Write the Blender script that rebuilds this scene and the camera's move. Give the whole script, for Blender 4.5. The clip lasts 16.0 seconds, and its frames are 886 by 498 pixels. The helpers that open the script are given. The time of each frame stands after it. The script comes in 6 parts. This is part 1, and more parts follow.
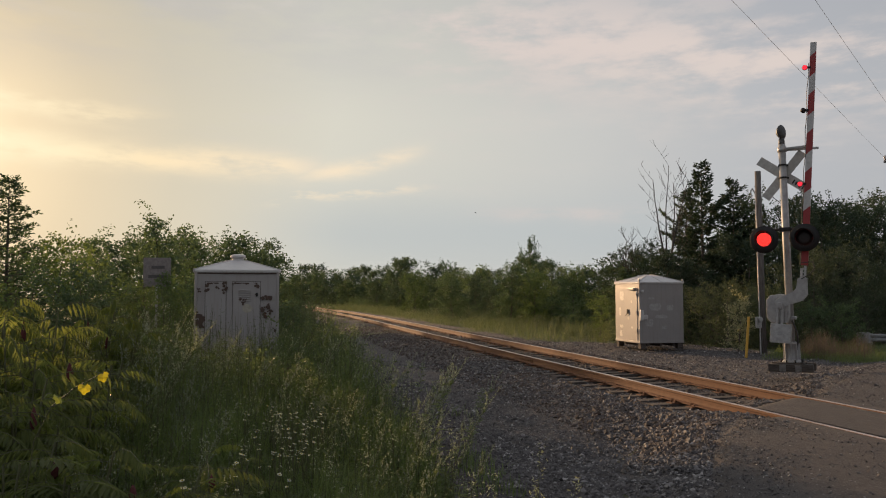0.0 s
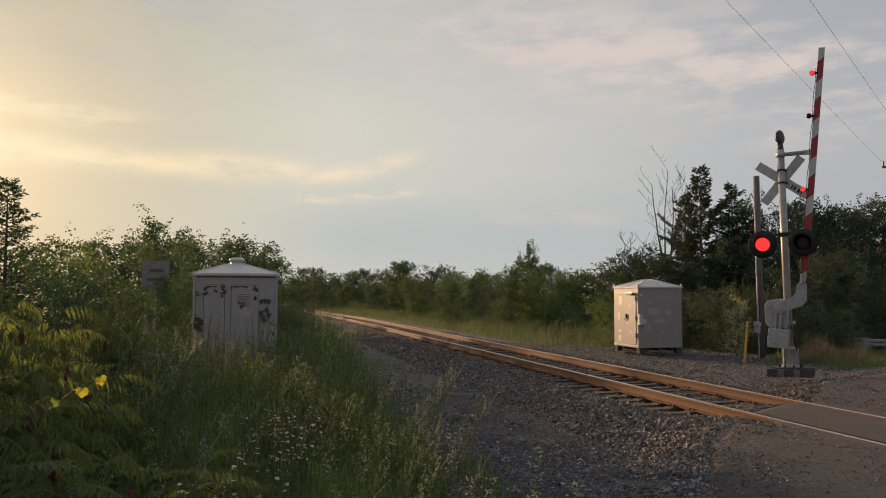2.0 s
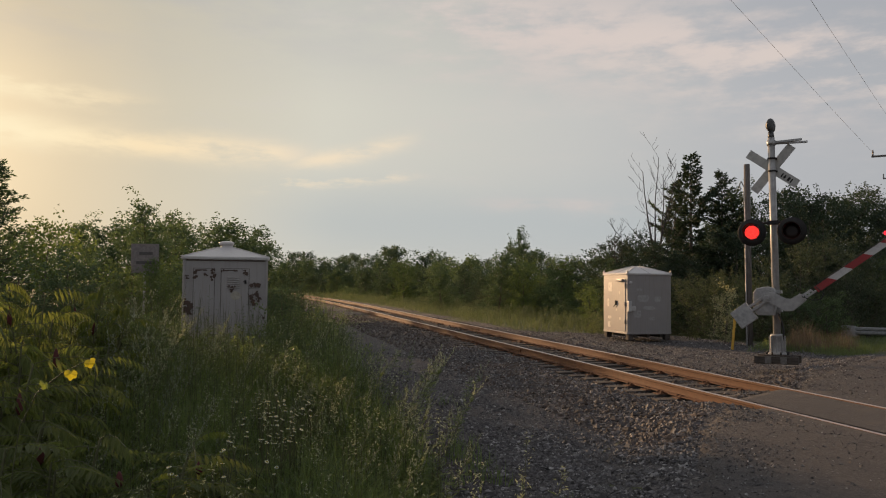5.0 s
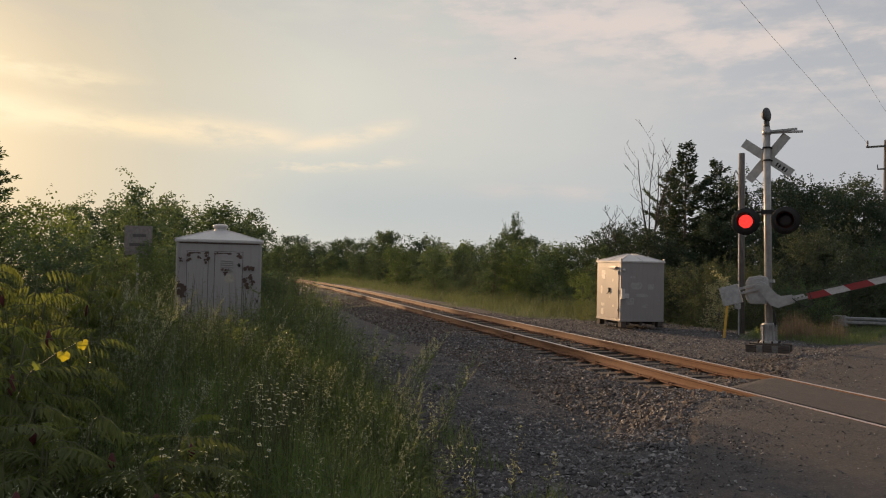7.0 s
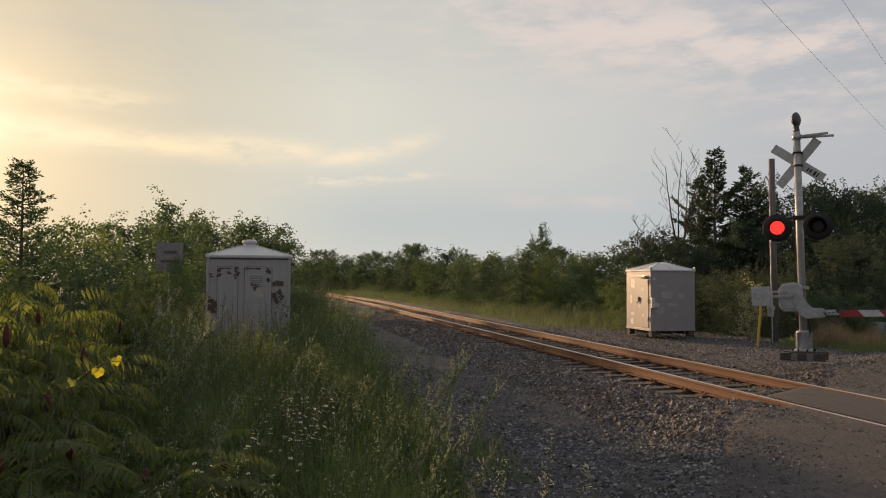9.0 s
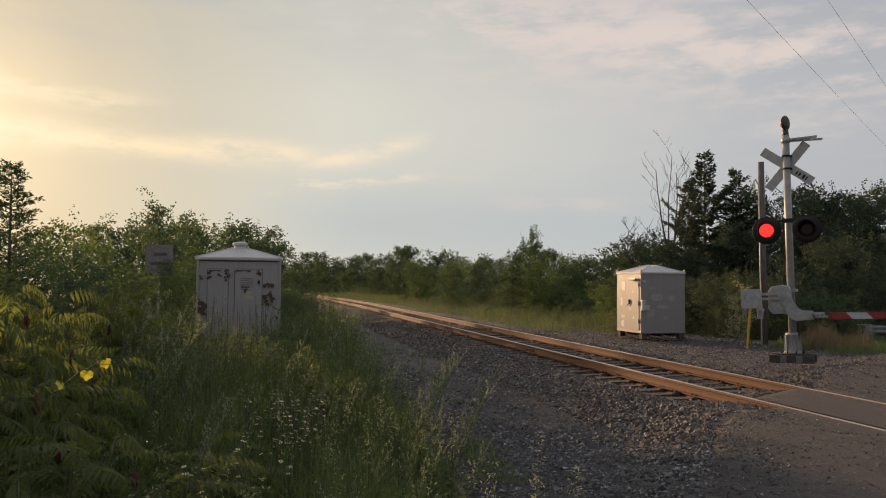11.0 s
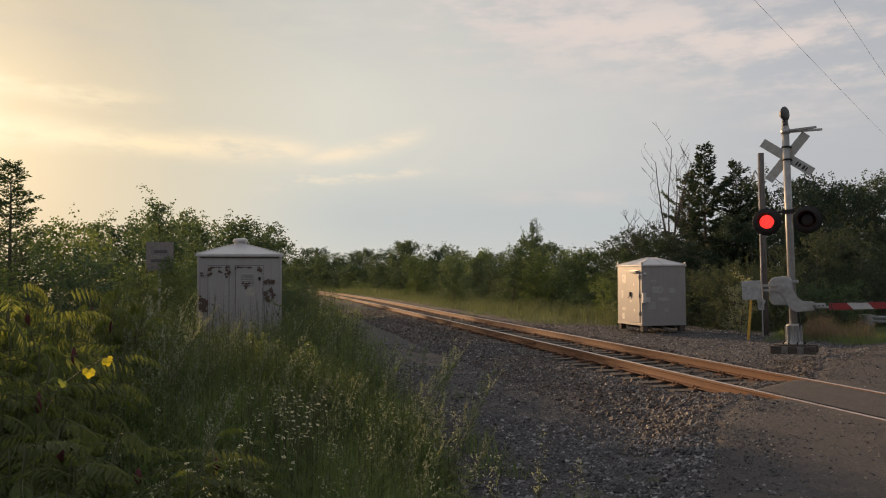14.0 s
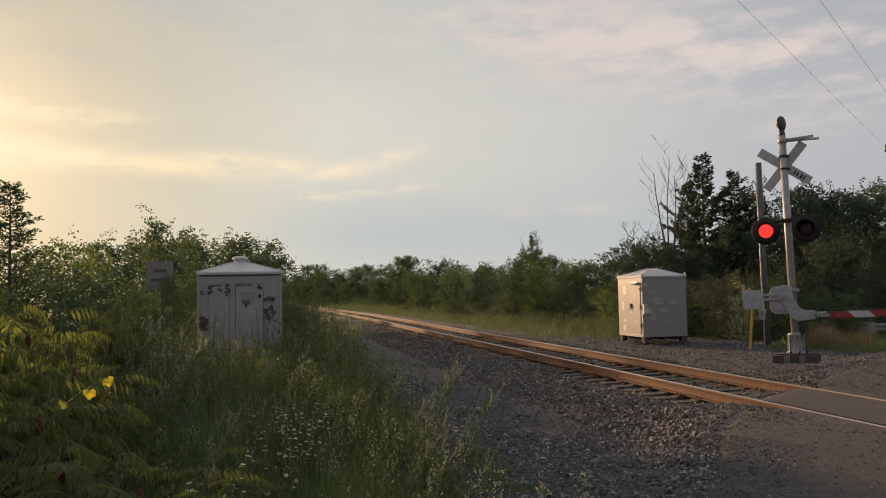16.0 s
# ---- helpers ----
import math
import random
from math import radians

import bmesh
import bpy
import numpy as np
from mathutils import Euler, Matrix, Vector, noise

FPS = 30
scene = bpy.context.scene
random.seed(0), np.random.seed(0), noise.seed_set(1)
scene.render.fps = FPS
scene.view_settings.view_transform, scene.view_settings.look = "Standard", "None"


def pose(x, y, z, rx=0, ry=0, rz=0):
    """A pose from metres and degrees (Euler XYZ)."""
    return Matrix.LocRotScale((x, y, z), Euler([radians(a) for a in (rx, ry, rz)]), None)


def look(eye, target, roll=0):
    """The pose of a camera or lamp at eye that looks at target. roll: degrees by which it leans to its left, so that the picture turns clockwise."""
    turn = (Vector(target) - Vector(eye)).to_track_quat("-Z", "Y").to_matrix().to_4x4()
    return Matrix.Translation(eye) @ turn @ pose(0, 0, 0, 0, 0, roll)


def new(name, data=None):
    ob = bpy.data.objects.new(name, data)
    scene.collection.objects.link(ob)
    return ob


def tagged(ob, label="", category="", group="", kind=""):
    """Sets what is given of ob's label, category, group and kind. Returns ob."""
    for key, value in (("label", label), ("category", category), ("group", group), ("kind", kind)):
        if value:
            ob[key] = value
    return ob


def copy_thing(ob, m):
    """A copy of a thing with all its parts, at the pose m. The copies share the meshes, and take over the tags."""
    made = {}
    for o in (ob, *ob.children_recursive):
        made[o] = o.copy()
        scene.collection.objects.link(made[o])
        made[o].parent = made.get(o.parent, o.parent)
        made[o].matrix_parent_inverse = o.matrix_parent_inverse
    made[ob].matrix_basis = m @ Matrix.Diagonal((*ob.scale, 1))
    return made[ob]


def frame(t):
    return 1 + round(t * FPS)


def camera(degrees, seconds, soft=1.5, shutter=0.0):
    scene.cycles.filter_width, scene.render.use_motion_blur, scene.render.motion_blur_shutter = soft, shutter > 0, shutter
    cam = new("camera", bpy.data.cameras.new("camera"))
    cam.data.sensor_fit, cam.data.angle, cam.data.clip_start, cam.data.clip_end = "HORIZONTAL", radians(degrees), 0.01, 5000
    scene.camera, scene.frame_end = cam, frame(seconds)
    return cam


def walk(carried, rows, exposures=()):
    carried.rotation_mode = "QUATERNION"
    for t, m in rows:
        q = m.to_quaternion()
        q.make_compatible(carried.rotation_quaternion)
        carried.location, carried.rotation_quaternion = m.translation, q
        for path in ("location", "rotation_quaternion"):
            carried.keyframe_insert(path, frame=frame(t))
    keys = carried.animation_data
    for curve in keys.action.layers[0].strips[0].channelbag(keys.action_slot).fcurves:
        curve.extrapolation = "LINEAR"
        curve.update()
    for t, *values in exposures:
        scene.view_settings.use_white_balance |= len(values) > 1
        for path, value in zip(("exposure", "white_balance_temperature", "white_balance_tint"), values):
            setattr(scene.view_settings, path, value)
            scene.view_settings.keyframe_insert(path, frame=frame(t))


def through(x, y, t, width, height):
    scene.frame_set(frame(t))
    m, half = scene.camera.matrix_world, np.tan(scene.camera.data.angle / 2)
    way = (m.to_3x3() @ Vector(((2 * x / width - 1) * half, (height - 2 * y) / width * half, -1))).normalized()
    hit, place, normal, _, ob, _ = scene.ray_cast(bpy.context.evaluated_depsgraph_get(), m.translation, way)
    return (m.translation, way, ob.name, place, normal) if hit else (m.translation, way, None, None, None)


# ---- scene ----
SECONDS = 16.0
cam = camera(60, SECONDS, soft=1.1)
walk(cam, [
    (0.0, pose(0, 0, 1.6, 93.287, -0.000, -13.739)),
    (0.5, pose(0, 0, 1.6, 93.236, -0.006, -13.834)),
    (1.0, pose(0, 0, 1.6, 93.236, 0.041, -13.942)),
    (1.5, pose(0, 0, 1.6, 93.389, 0.114, -13.914)),
    (2.0, pose(0, 0, 1.6, 93.585, -0.159, -13.837)),
    (2.5, pose(0, 0, 1.6, 93.552, -0.258, -14.032)),
    (3.0, pose(0, 0, 1.6, 93.287, -0.174, -14.172)),
    (3.5, pose(0, 0, 1.6, 92.904, -0.113, -14.350)),
    (4.0, pose(0, 0, 1.6, 92.623, -0.084, -14.340)),
    (6.5, pose(0, 0, 1.6, 92.025, -1.553, -14.956)),
    (7.0, pose(0, 0, 1.6, 91.416, -1.227, -15.003)),
    (7.5, pose(0, 0, 1.6, 91.137, -0.462, -14.400)),
    (8.0, pose(0, 0, 1.6, 91.480, -0.168, -13.678)),
    (8.5, pose(0, 0, 1.6, 91.889, -0.292, -13.163)),
    (9.0, pose(0, 0, 1.6, 92.277, -0.354, -12.934)),
    (11.5, pose(0, 0, 1.6, 92.455, -0.332, -13.739)),
    (12.0, pose(0, 0, 1.6, 92.268, -0.130, -13.700)),
    (12.5, pose(0, 0, 1.6, 91.978, 0.119, -13.741)),
    (13.0, pose(0, 0, 1.6, 91.803, 0.167, -13.728)),
    (13.5, pose(0, 0, 1.6, 91.785, 0.124, -13.668)),
    (14.0, pose(0, 0, 1.6, 92.047, 0.189, -13.560)),
    (14.5, pose(0, 0, 1.6, 92.486, 0.363, -13.311)),
    (15.0, pose(0, 0, 1.6, 92.612, 0.642, -13.151)),
    (15.5, pose(0, 0, 1.6, 92.861, 0.938, -13.285)),
    (16.0, pose(0, 0, 1.6, 93.134, 1.119, -13.537)),
], exposures=[(0.0, 0.13), (1.5, 0.08), (3.0, 0.05), (4.2, 0.05), (6.5, 0.09), (7.5, 0.23), (8.5, 0.19), (9.2, 0.17), (11.5, 0.13), (12.5, 0.10), (14.0, 0.18), (15.5, 0.16), (16.0, 0.15)])

# ---- light: hazy evening sky, low sun ahead on the near side of the track ----
SUN_DIR = Vector((-0.365, 0.912, 0.185)).normalized()
world = bpy.data.worlds.new("evening_sky")
scene.world = world
world.use_nodes = True


class Nodes:
    """Short hands for a node tree."""

    def __init__(self, tree):
        self.tree = tree
        tree.nodes.clear()

    def add(self, kind, values=None, **props):
        n = self.tree.nodes.new(kind)
        for k, v in props.items():
            setattr(n, k, v)
        for k, v in (values or {}).items():
            if isinstance(v, bpy.types.NodeSocket):
                self.tree.links.new(v, n.inputs[k])
            else:
                n.inputs[k].default_value = v
        return n

    def math(self, op, a, b=0.0, c=0.0, clamp=False):
        return self.add("ShaderNodeMath", {0: a, 1: b, 2: c}, operation=op, use_clamp=clamp).outputs[0]

    def mix(self, f, a, b, blend="MIX"):
        n = self.add("ShaderNodeMix", {0: f, 6: a, 7: b}, data_type="RGBA", blend_type=blend)
        return n.outputs[2]

    def ramp(self, fac, stops, interp="LINEAR"):
        n = self.add("ShaderNodeValToRGB", {0: fac})
        n.color_ramp.interpolation = interp
        els = n.color_ramp.elements
        while len(els) < len(stops):
            els.new(0.5)
        for e, (p, c) in zip(els, stops):
            e.position = p
            e.color = (*c, 1) if len(c) == 3 else c
        return n.outputs[0]

    def noise(self, vec, scale, detail=4, rough=0.55):
        return self.add("ShaderNodeTexNoise", {"Vector": vec, "Scale": scale, "Detail": detail, "Roughness": rough}).outputs[0]

    def range(self, v, a, b, c=0.0, d=1.0):
        return self.add("ShaderNodeMapRange", {0: v, 1: a, 2: b, 3: c, 4: d}, interpolation_type="SMOOTHSTEP").outputs[0]


def build_sky():
    g = Nodes(world.node_tree)
    way = g.add("ShaderNodeTexCoord").outputs["Generated"]
    sep = g.add("ShaderNodeSeparateXYZ", {0: way}).outputs
    sky = g.add("ShaderNodeTexSky", sky_type="NISHITA", sun_disc=False,
                sun_elevation=math.asin(SUN_DIR.z), sun_rotation=math.atan2(SUN_DIR.x, SUN_DIR.y))
    sky.air_density, sky.dust_density, sky.ozone_density = 1.0, 3.0, 1.0
    dot = g.add("ShaderNodeVectorMath", {0: way, 1: SUN_DIR}, operation="DOT_PRODUCT").outputs["Value"]
    near = g.math("ARCCOSINE", g.math("MINIMUM", g.math("MAXIMUM", dot, -1.0), 1.0))
    deg = g.math("MULTIPLY", near, 1 / math.pi)
    # thin milky veil, warm round the sun
    veil = g.ramp(deg, [(0.0, (1.5, 1.2, 0.72)), (0.012, (0.84, 0.71, 0.47)), (0.035, (0.70, 0.575, 0.39)), (0.06, (0.595, 0.512, 0.375)), (0.09, (0.555, 0.512, 0.412)),
                        (0.15, (0.61, 0.592, 0.515)), (0.25, (0.525, 0.522, 0.502)), (0.32, (0.435, 0.443, 0.462)), (0.5, (0.33, 0.345, 0.37)), (1.0, (0.27, 0.275, 0.29))])
    el = g.math("ARCSINE", sep["Z"])
    az = g.math("ARCTAN2", sep["X"], sep["Y"])
    # cloud sheets, drawn out sideways
    flat = g.add("ShaderNodeCombineXYZ", {0: az, 1: g.math("MULTIPLY", el, 3.2), 2: 0.0}).outputs[0]
    n1 = g.noise(flat, 3.1, 6, 0.6)
    n2 = g.noise(flat, 11.0, 5, 0.6)
    n3 = g.noise(flat, 1.3, 3, 0.5)

    def band(centre, slope, width, a0, a1, fade):
        line = g.math("ADD", g.math("MULTIPLY", az, slope), centre)
        line = g.math("ADD", line, g.math("MULTIPLY", g.math("SUBTRACT", n1, 0.5), 0.045))
        d = g.math("DIVIDE", g.math("SUBTRACT", el, line), width)
        bell = g.math("EXPONENT", g.math("MULTIPLY", g.math("MULTIPLY", d, d), -1.0))
        gate = g.math("MULTIPLY", g.range(az, a0 - fade, a0 + fade), g.range(az, a1 - fade, a1 + fade, 1.0, 0.0))
        return g.math("MULTIPLY", bell, gate)

    high = g.math("MULTIPLY", band(0.375, -0.16, 0.060, 0.20, 1.3, 0.06), g.range(g.math("ADD", g.math("MULTIPLY", n1, 0.55), g.math("MULTIPLY", n2, 0.45)), 0.43, 0.58))
    veil2 = g.math("MULTIPLY", g.range(el, 0.22, 0.36), g.range(n1, 0.40, 0.62))
    streak = g.math("MULTIPLY", band(0.160, -0.035, 0.015, -0.7, 0.07, 0.05), g.range(n2, 0.22, 0.58))
    rise = g.math("MULTIPLY", band(0.131, 0.26, 0.011, 0.06, 0.20, 0.04), g.range(n2, 0.25, 0.58))
    upper = g.math("MULTIPLY", band(0.207, -0.04, 0.012, -0.7, -0.13, 0.06), g.range(n2, 0.35, 0.62))
    tufts = g.math("MULTIPLY", band(0.118, 0.09, 0.007, 0.02, 0.21, 0.03), g.range(n2, 0.46, 0.60))
    wisps = g.math("MULTIPLY", g.range(n2, 0.48, 0.72), g.range(n3, 0.42, 0.62))
    pink = g.math("MULTIPLY", band(0.103, 0.0, 0.009, 0.30, 0.52, 0.07), g.range(n2, 0.30, 0.60))
    bank = band(0.075, 0.0, 0.055, 0.02, 0.60, 0.12)
    col = g.mix(0.003, veil, sky.outputs[0], "ADD")
    col = g.mix(1.0, col, g.ramp(el, [(0.0, (1.0, 1.0, 1.0)), (0.22, (1.0, 1.0, 1.0)), (0.40, (0.86, 0.87, 0.90)), (1.0, (0.80, 0.82, 0.88))]), "MULTIPLY")
    col = g.mix(g.math("MULTIPLY", bank, 0.68), col, (0.435, 0.475, 0.49, 1))
    col = g.mix(g.math("MULTIPLY", pink, 0.55), col, (0.62, 0.545, 0.51, 1))
    col = g.mix(g.math("MULTIPLY", veil2, 0.45), col, (0.46, 0.45, 0.47, 1))
    col = g.mix(g.math("MULTIPLY", high, 1.0), col, (0.655, 0.572, 0.532, 1))
    col = g.mix(g.math("MULTIPLY", wisps, 0.42), col, (0.62, 0.57, 0.53, 1))
    glow = g.ramp(deg, [(0.0, (1.6, 1.3, 0.8)), (0.03, (1.0, 0.86, 0.58)), (0.08, (0.93, 0.75, 0.49)), (0.14, (0.86, 0.72, 0.53)), (0.3, (0.68, 0.61, 0.54))])
    col = g.mix(g.math("MULTIPLY", g.math("MAXIMUM", g.math("MAXIMUM", streak, rise), g.math("MAXIMUM", g.math("MULTIPLY", upper, 0.7), g.math("MULTIPLY", tufts, 0.6))), 0.95), col, glow)
    bg = g.add("ShaderNodeBackground", {0: col, 1: 1.0})
    g.add("ShaderNodeOutputWorld", {0: bg.outputs[0]})


build_sky()
sun = new("sun", bpy.data.lights.new("sun", "SUN"))
sun.data.energy, sun.data.angle, sun.data.color = 4.9, radians(1.5), (1.0, 0.63, 0.34)
sun.matrix_world = look((0, 0, 0), -SUN_DIR)

# ---- materials ----
MATS = {}


def material(name, make):
    if name not in MATS:
        m = bpy.data.materials.new(name)
        m.use_nodes = True
        g = Nodes(m.node_tree)
        shader = make(g)
        g.add("ShaderNodeOutputMaterial", {0: shader})
        MATS[name] = m
    return MATS[name]


def where(g, obj=False):
    if obj:
        return g.add("ShaderNodeTexCoord").outputs["Object"]
    return g.add("ShaderNodeNewGeometry").outputs["Position"]


def bump(g, height, strength=0.4, dist=0.01):
    return g.add("ShaderNodeBump", {"Height": height, "Strength": strength, "Distance": dist}).outputs[0]


def pbr(g, col, rough=0.7, metal=0.0, normal=None, **more):
    v = {"Base Color": col, "Roughness": rough, "Metallic": metal}
    if normal is not None:
        v["Normal"] = normal
    v.update(more)
    return g.add("ShaderNodeBsdfPrincipled", v).outputs[0]


def c4(*c):
    return (*c, 1.0)


def plain(name, col, rough=0.6, metal=0.0, var=0.25, scale=14.0, dirt=(0.10, 0.085, 0.07), dirty=0.35):
    def make(g):
        p = where(g, True)
        n = g.noise(p, scale, 6, 0.65)
        m = g.noise(p, scale * 0.17, 4, 0.6)
        dark = tuple(x * (1 - var) for x in col)
        light = tuple(min(1, x * (1 + var * 0.5)) for x in col)
        base = g.mix(g.range(n, 0.3, 0.7), c4(*dark), c4(*light))
        base = g.mix(g.math("MULTIPLY", g.range(m, 0.5, 0.78), dirty), base, c4(*dirt))
        r = g.math("ADD", g.math("MULTIPLY", n, 0.25), rough - 0.12)
        return pbr(g, base, r, metal, bump(g, n, 0.25, 0.004))
    return material(name, make)


def leafy(name, a, b, through=0.45, scale=0.6, gloss=0.62):
    """Leaves that let light pass; the tint changes from leaf to leaf and over the plant."""
    def make(g):
        rnd = g.add("ShaderNodeNewGeometry").outputs["Random Per Island"]
        n = g.noise(where(g), scale, 3, 0.5)
        col = g.mix(rnd, c4(*a), c4(*b))
        col = g.mix(g.range(n, 0.35, 0.7, 0.0, 0.45), col, c4(a[0] * 0.6, a[1] * 0.65, a[2] * 0.6))
        own = g.add("ShaderNodeObjectInfo").outputs["Random"]
        col = g.mix(1.0, col, g.ramp(own, [(0.0, (0.72, 0.76, 0.80)), (0.5, (1.0, 1.0, 1.0)), (1.0, (1.28, 1.22, 1.05))]), "MULTIPLY")
        lit = g.mix(1.0, col, (1.35, 1.35, 0.85, 1), "MULTIPLY")
        d = pbr(g, col, gloss, 0.0, None, **{"Specular IOR Level": 0.3})
        t = g.add("ShaderNodeBsdfTranslucent", {0: lit}).outputs[0]
        return g.add("ShaderNodeMixShader", {0: through, 1: d, 2: t}).outputs[0]
    return material(name, make)


def make_gravel(g):
    p = where(g)
    v = g.add("ShaderNodeTexVoronoi", {"Vector": p, "Scale": 26.0, "Randomness": 1.0})
    cell = g.add("ShaderNodeSeparateColor", {0: v.outputs["Color"]}).outputs[0]
    fine = g.noise(p, 60.0, 5, 0.7)
    big = g.noise(p, 0.55, 4, 0.6)
    mid = g.noise(p, 3.0, 4, 0.6)
    col = g.ramp(cell, [(0.0, (0.022, 0.020, 0.021)), (0.5, (0.065, 0.058, 0.058)), (0.85, (0.11, 0.098, 0.094)), (1.0, (0.20, 0.18, 0.17))])
    fines = g.mix(fine, c4(0.044, 0.039, 0.038), c4(0.096, 0.085, 0.080))
    col = g.mix(g.range(g.math("ADD", g.math("MULTIPLY", big, 0.6), g.math("MULTIPLY", mid, 0.4)), 0.42, 0.60), col, fines)
    h = g.math("ADD", g.math("MULTIPLY", v.outputs["Distance"], -1.0), g.math("MULTIPLY", fine, 0.35))
    return pbr(g, col, 0.92, 0.0, bump(g, h, 0.9, 0.03))


def make_asphalt(g):
    p = where(g)
    fine = g.noise(p, 90.0, 4, 0.7)
    mid = g.noise(p, 2.2, 5, 0.65)
    big = g.noise(p, 0.4, 4, 0.6)
    v = g.add("ShaderNodeTexVoronoi", {"Vector": p, "Scale": 55.0}).outputs["Color"]
    grit = g.add("ShaderNodeSeparateColor", {0: v}).outputs[0]
    col = g.mix(fine, c4(0.024, 0.021, 0.021), c4(0.104, 0.090, 0.084))
    col = g.mix(g.range(grit, 0.80, 0.95, 0.0, 0.40), col, c4(0.16, 0.145, 0.135))
    col = g.mix(g.range(grit, 0.22, 0.05, 0.0, 0.4), col, c4(0.018, 0.016, 0.015))
    col = g.mix(g.range(g.noise(p, 9.0, 5, 0.7), 0.42, 0.66, 0.0, 0.48), col, c4(0.034, 0.030, 0.028))
    col = g.mix(g.range(mid, 0.45, 0.72, 0.0, 0.55), col, c4(0.098, 0.080, 0.068))
    col = g.mix(g.range(big, 0.5, 0.75, 0.0, 0.5), col, c4(0.058, 0.051, 0.050))
    return pbr(g, col, 0.85, 0.0, bump(g, g.math("ADD", g.math("ADD", fine, mid), g.noise(p, 28.0, 4, 0.7)), 0.8, 0.016))


def make_soil(g):
    p = where(g)
    n = g.noise(p, 1.2, 6, 0.65)
    f = g.noise(p, 25.0, 4, 0.7)
    col = g.mix(n, c4(0.035, 0.045, 0.018), c4(0.085, 0.095, 0.035))
    col = g.mix(g.range(f, 0.45, 0.7, 0.0, 0.6), col, c4(0.10, 0.085, 0.05))
    return pbr(g, col, 0.95, 0.0, bump(g, f, 0.8, 0.05))


def make_rust_side(g):
    p = where(g)
    n = g.noise(p, 9.0, 6, 0.7)
    f = g.noise(p, 70.0, 4, 0.7)
    col = g.mix(n, c4(0.072, 0.032, 0.016), c4(0.170, 0.074, 0.036))
    col = g.mix(g.range(f, 0.5, 0.8, 0.0, 0.6), col, c4(0.12, 0.05, 0.025))
    return pbr(g, col, 0.8, 0.1, bump(g, f, 0.4, 0.003))


def make_railhead(g):
    p = where(g)
    n = g.noise(p, 6.0, 5, 0.6)
    col = g.mix(n, c4(0.50, 0.42, 0.37), c4(0.66, 0.58, 0.53))
    return pbr(g, col, g.range(n, 0.3, 0.7, 0.36, 0.48), 0.85)


def make_wood(g, a=(0.036, 0.030, 0.026), b=(0.105, 0.088, 0.075)):
    p = where(g, True)
    st = g.add("ShaderNodeMapping", {0: p, 3: (3.0, 30.0, 30.0)}).outputs[0]
    n = g.noise(st, 1.6, 6, 0.7)
    col = g.mix(g.range(n, 0.3, 0.7), c4(*a), c4(*b))
    return pbr(g, col, 0.9, 0.0, bump(g, n, 0.7, 0.006))


def make_pole_wood(g):
    p = where(g, True)
    st = g.add("ShaderNodeMapping", {0: p, 3: (28.0, 28.0, 1.6)}).outputs[0]
    n = g.noise(st, 1.5, 6, 0.7)
    col = g.mix(g.range(n, 0.3, 0.7), c4(0.085, 0.074, 0.068), c4(0.20, 0.18, 0.165))
    return pbr(g, col, 0.9, 0.0, bump(g, n, 0.7, 0.008))


def make_bark(g):
    p = where(g, True)
    st = g.add("ShaderNodeMapping", {0: p, 3: (9.0, 9.0, 2.0)}).outputs[0]
    n = g.noise(st, 2.0, 6, 0.7)
    col = g.mix(n, c4(0.06, 0.048, 0.04), c4(0.17, 0.145, 0.125))
    return pbr(g, col, 0.95, 0.0, bump(g, n, 0.8, 0.02))


def rusty_paint(name, col, rust_at, streak=0.5, patches=0.0, gloss=0.45):
    """Sheet steel with old paint; rust breaks through at its edges and runs down."""
    def make(g):
        p = where(g, True)
        big = g.noise(p, 2.3, 6, 0.65)
        mid = g.noise(p, 7.0, 6, 0.7)
        fine = g.noise(p, 45.0, 5, 0.7)
        run = g.noise(g.add("ShaderNodeMapping", {0: p, 3: (16.0, 16.0, 0.9)}).outputs[0], 1.0, 4, 0.6)
        base = g.mix(big, c4(*[x * 0.86 for x in col]), c4(*[min(1, x * 1.08) for x in col]))
        base = g.mix(g.math("MULTIPLY", g.range(run, 0.48, 0.75), streak), base, c4(col[0] * 0.62, col[1] * 0.52, col[2] * 0.45))
        if patches:
            vor = g.add("ShaderNodeTexVoronoi", {"Vector": g.add("ShaderNodeMapping", {0: p, 3: (1.0, 1.0, 1.25)}).outputs[0], "Scale": 3.2}, distance="CHEBYCHEV")
            cell = g.add("ShaderNodeSeparateColor", {0: vor.outputs["Color"]}).outputs[1]
            pick = g.math("MULTIPLY", g.range(cell, 0.80, 0.82), g.range(vor.outputs["Distance"], 0.30, 0.34, 1.0, 0.0))
            base = g.mix(g.math("MULTIPLY", pick, patches), base, c4(*[min(1, x * 1.45) for x in col]))
        r = g.range(g.math("ADD", g.math("MULTIPLY", mid, 0.75), g.math("MULTIPLY", fine, 0.25)), rust_at, rust_at + 0.05)
        rust = g.mix(fine, c4(0.05, 0.022, 0.012), c4(0.19, 0.075, 0.03))
        base = g.mix(r, base, rust)
        rough = g.math("ADD", g.math("MULTIPLY", r, 0.35), g.range(big, 0.3, 0.7, gloss - 0.04, gloss + 0.06))
        return pbr(g, base, rough, 0.0, bump(g, g.math("ADD", mid, g.math("MULTIPLY", r, -0.4)), 0.2, 0.004))
    return material(name, make)


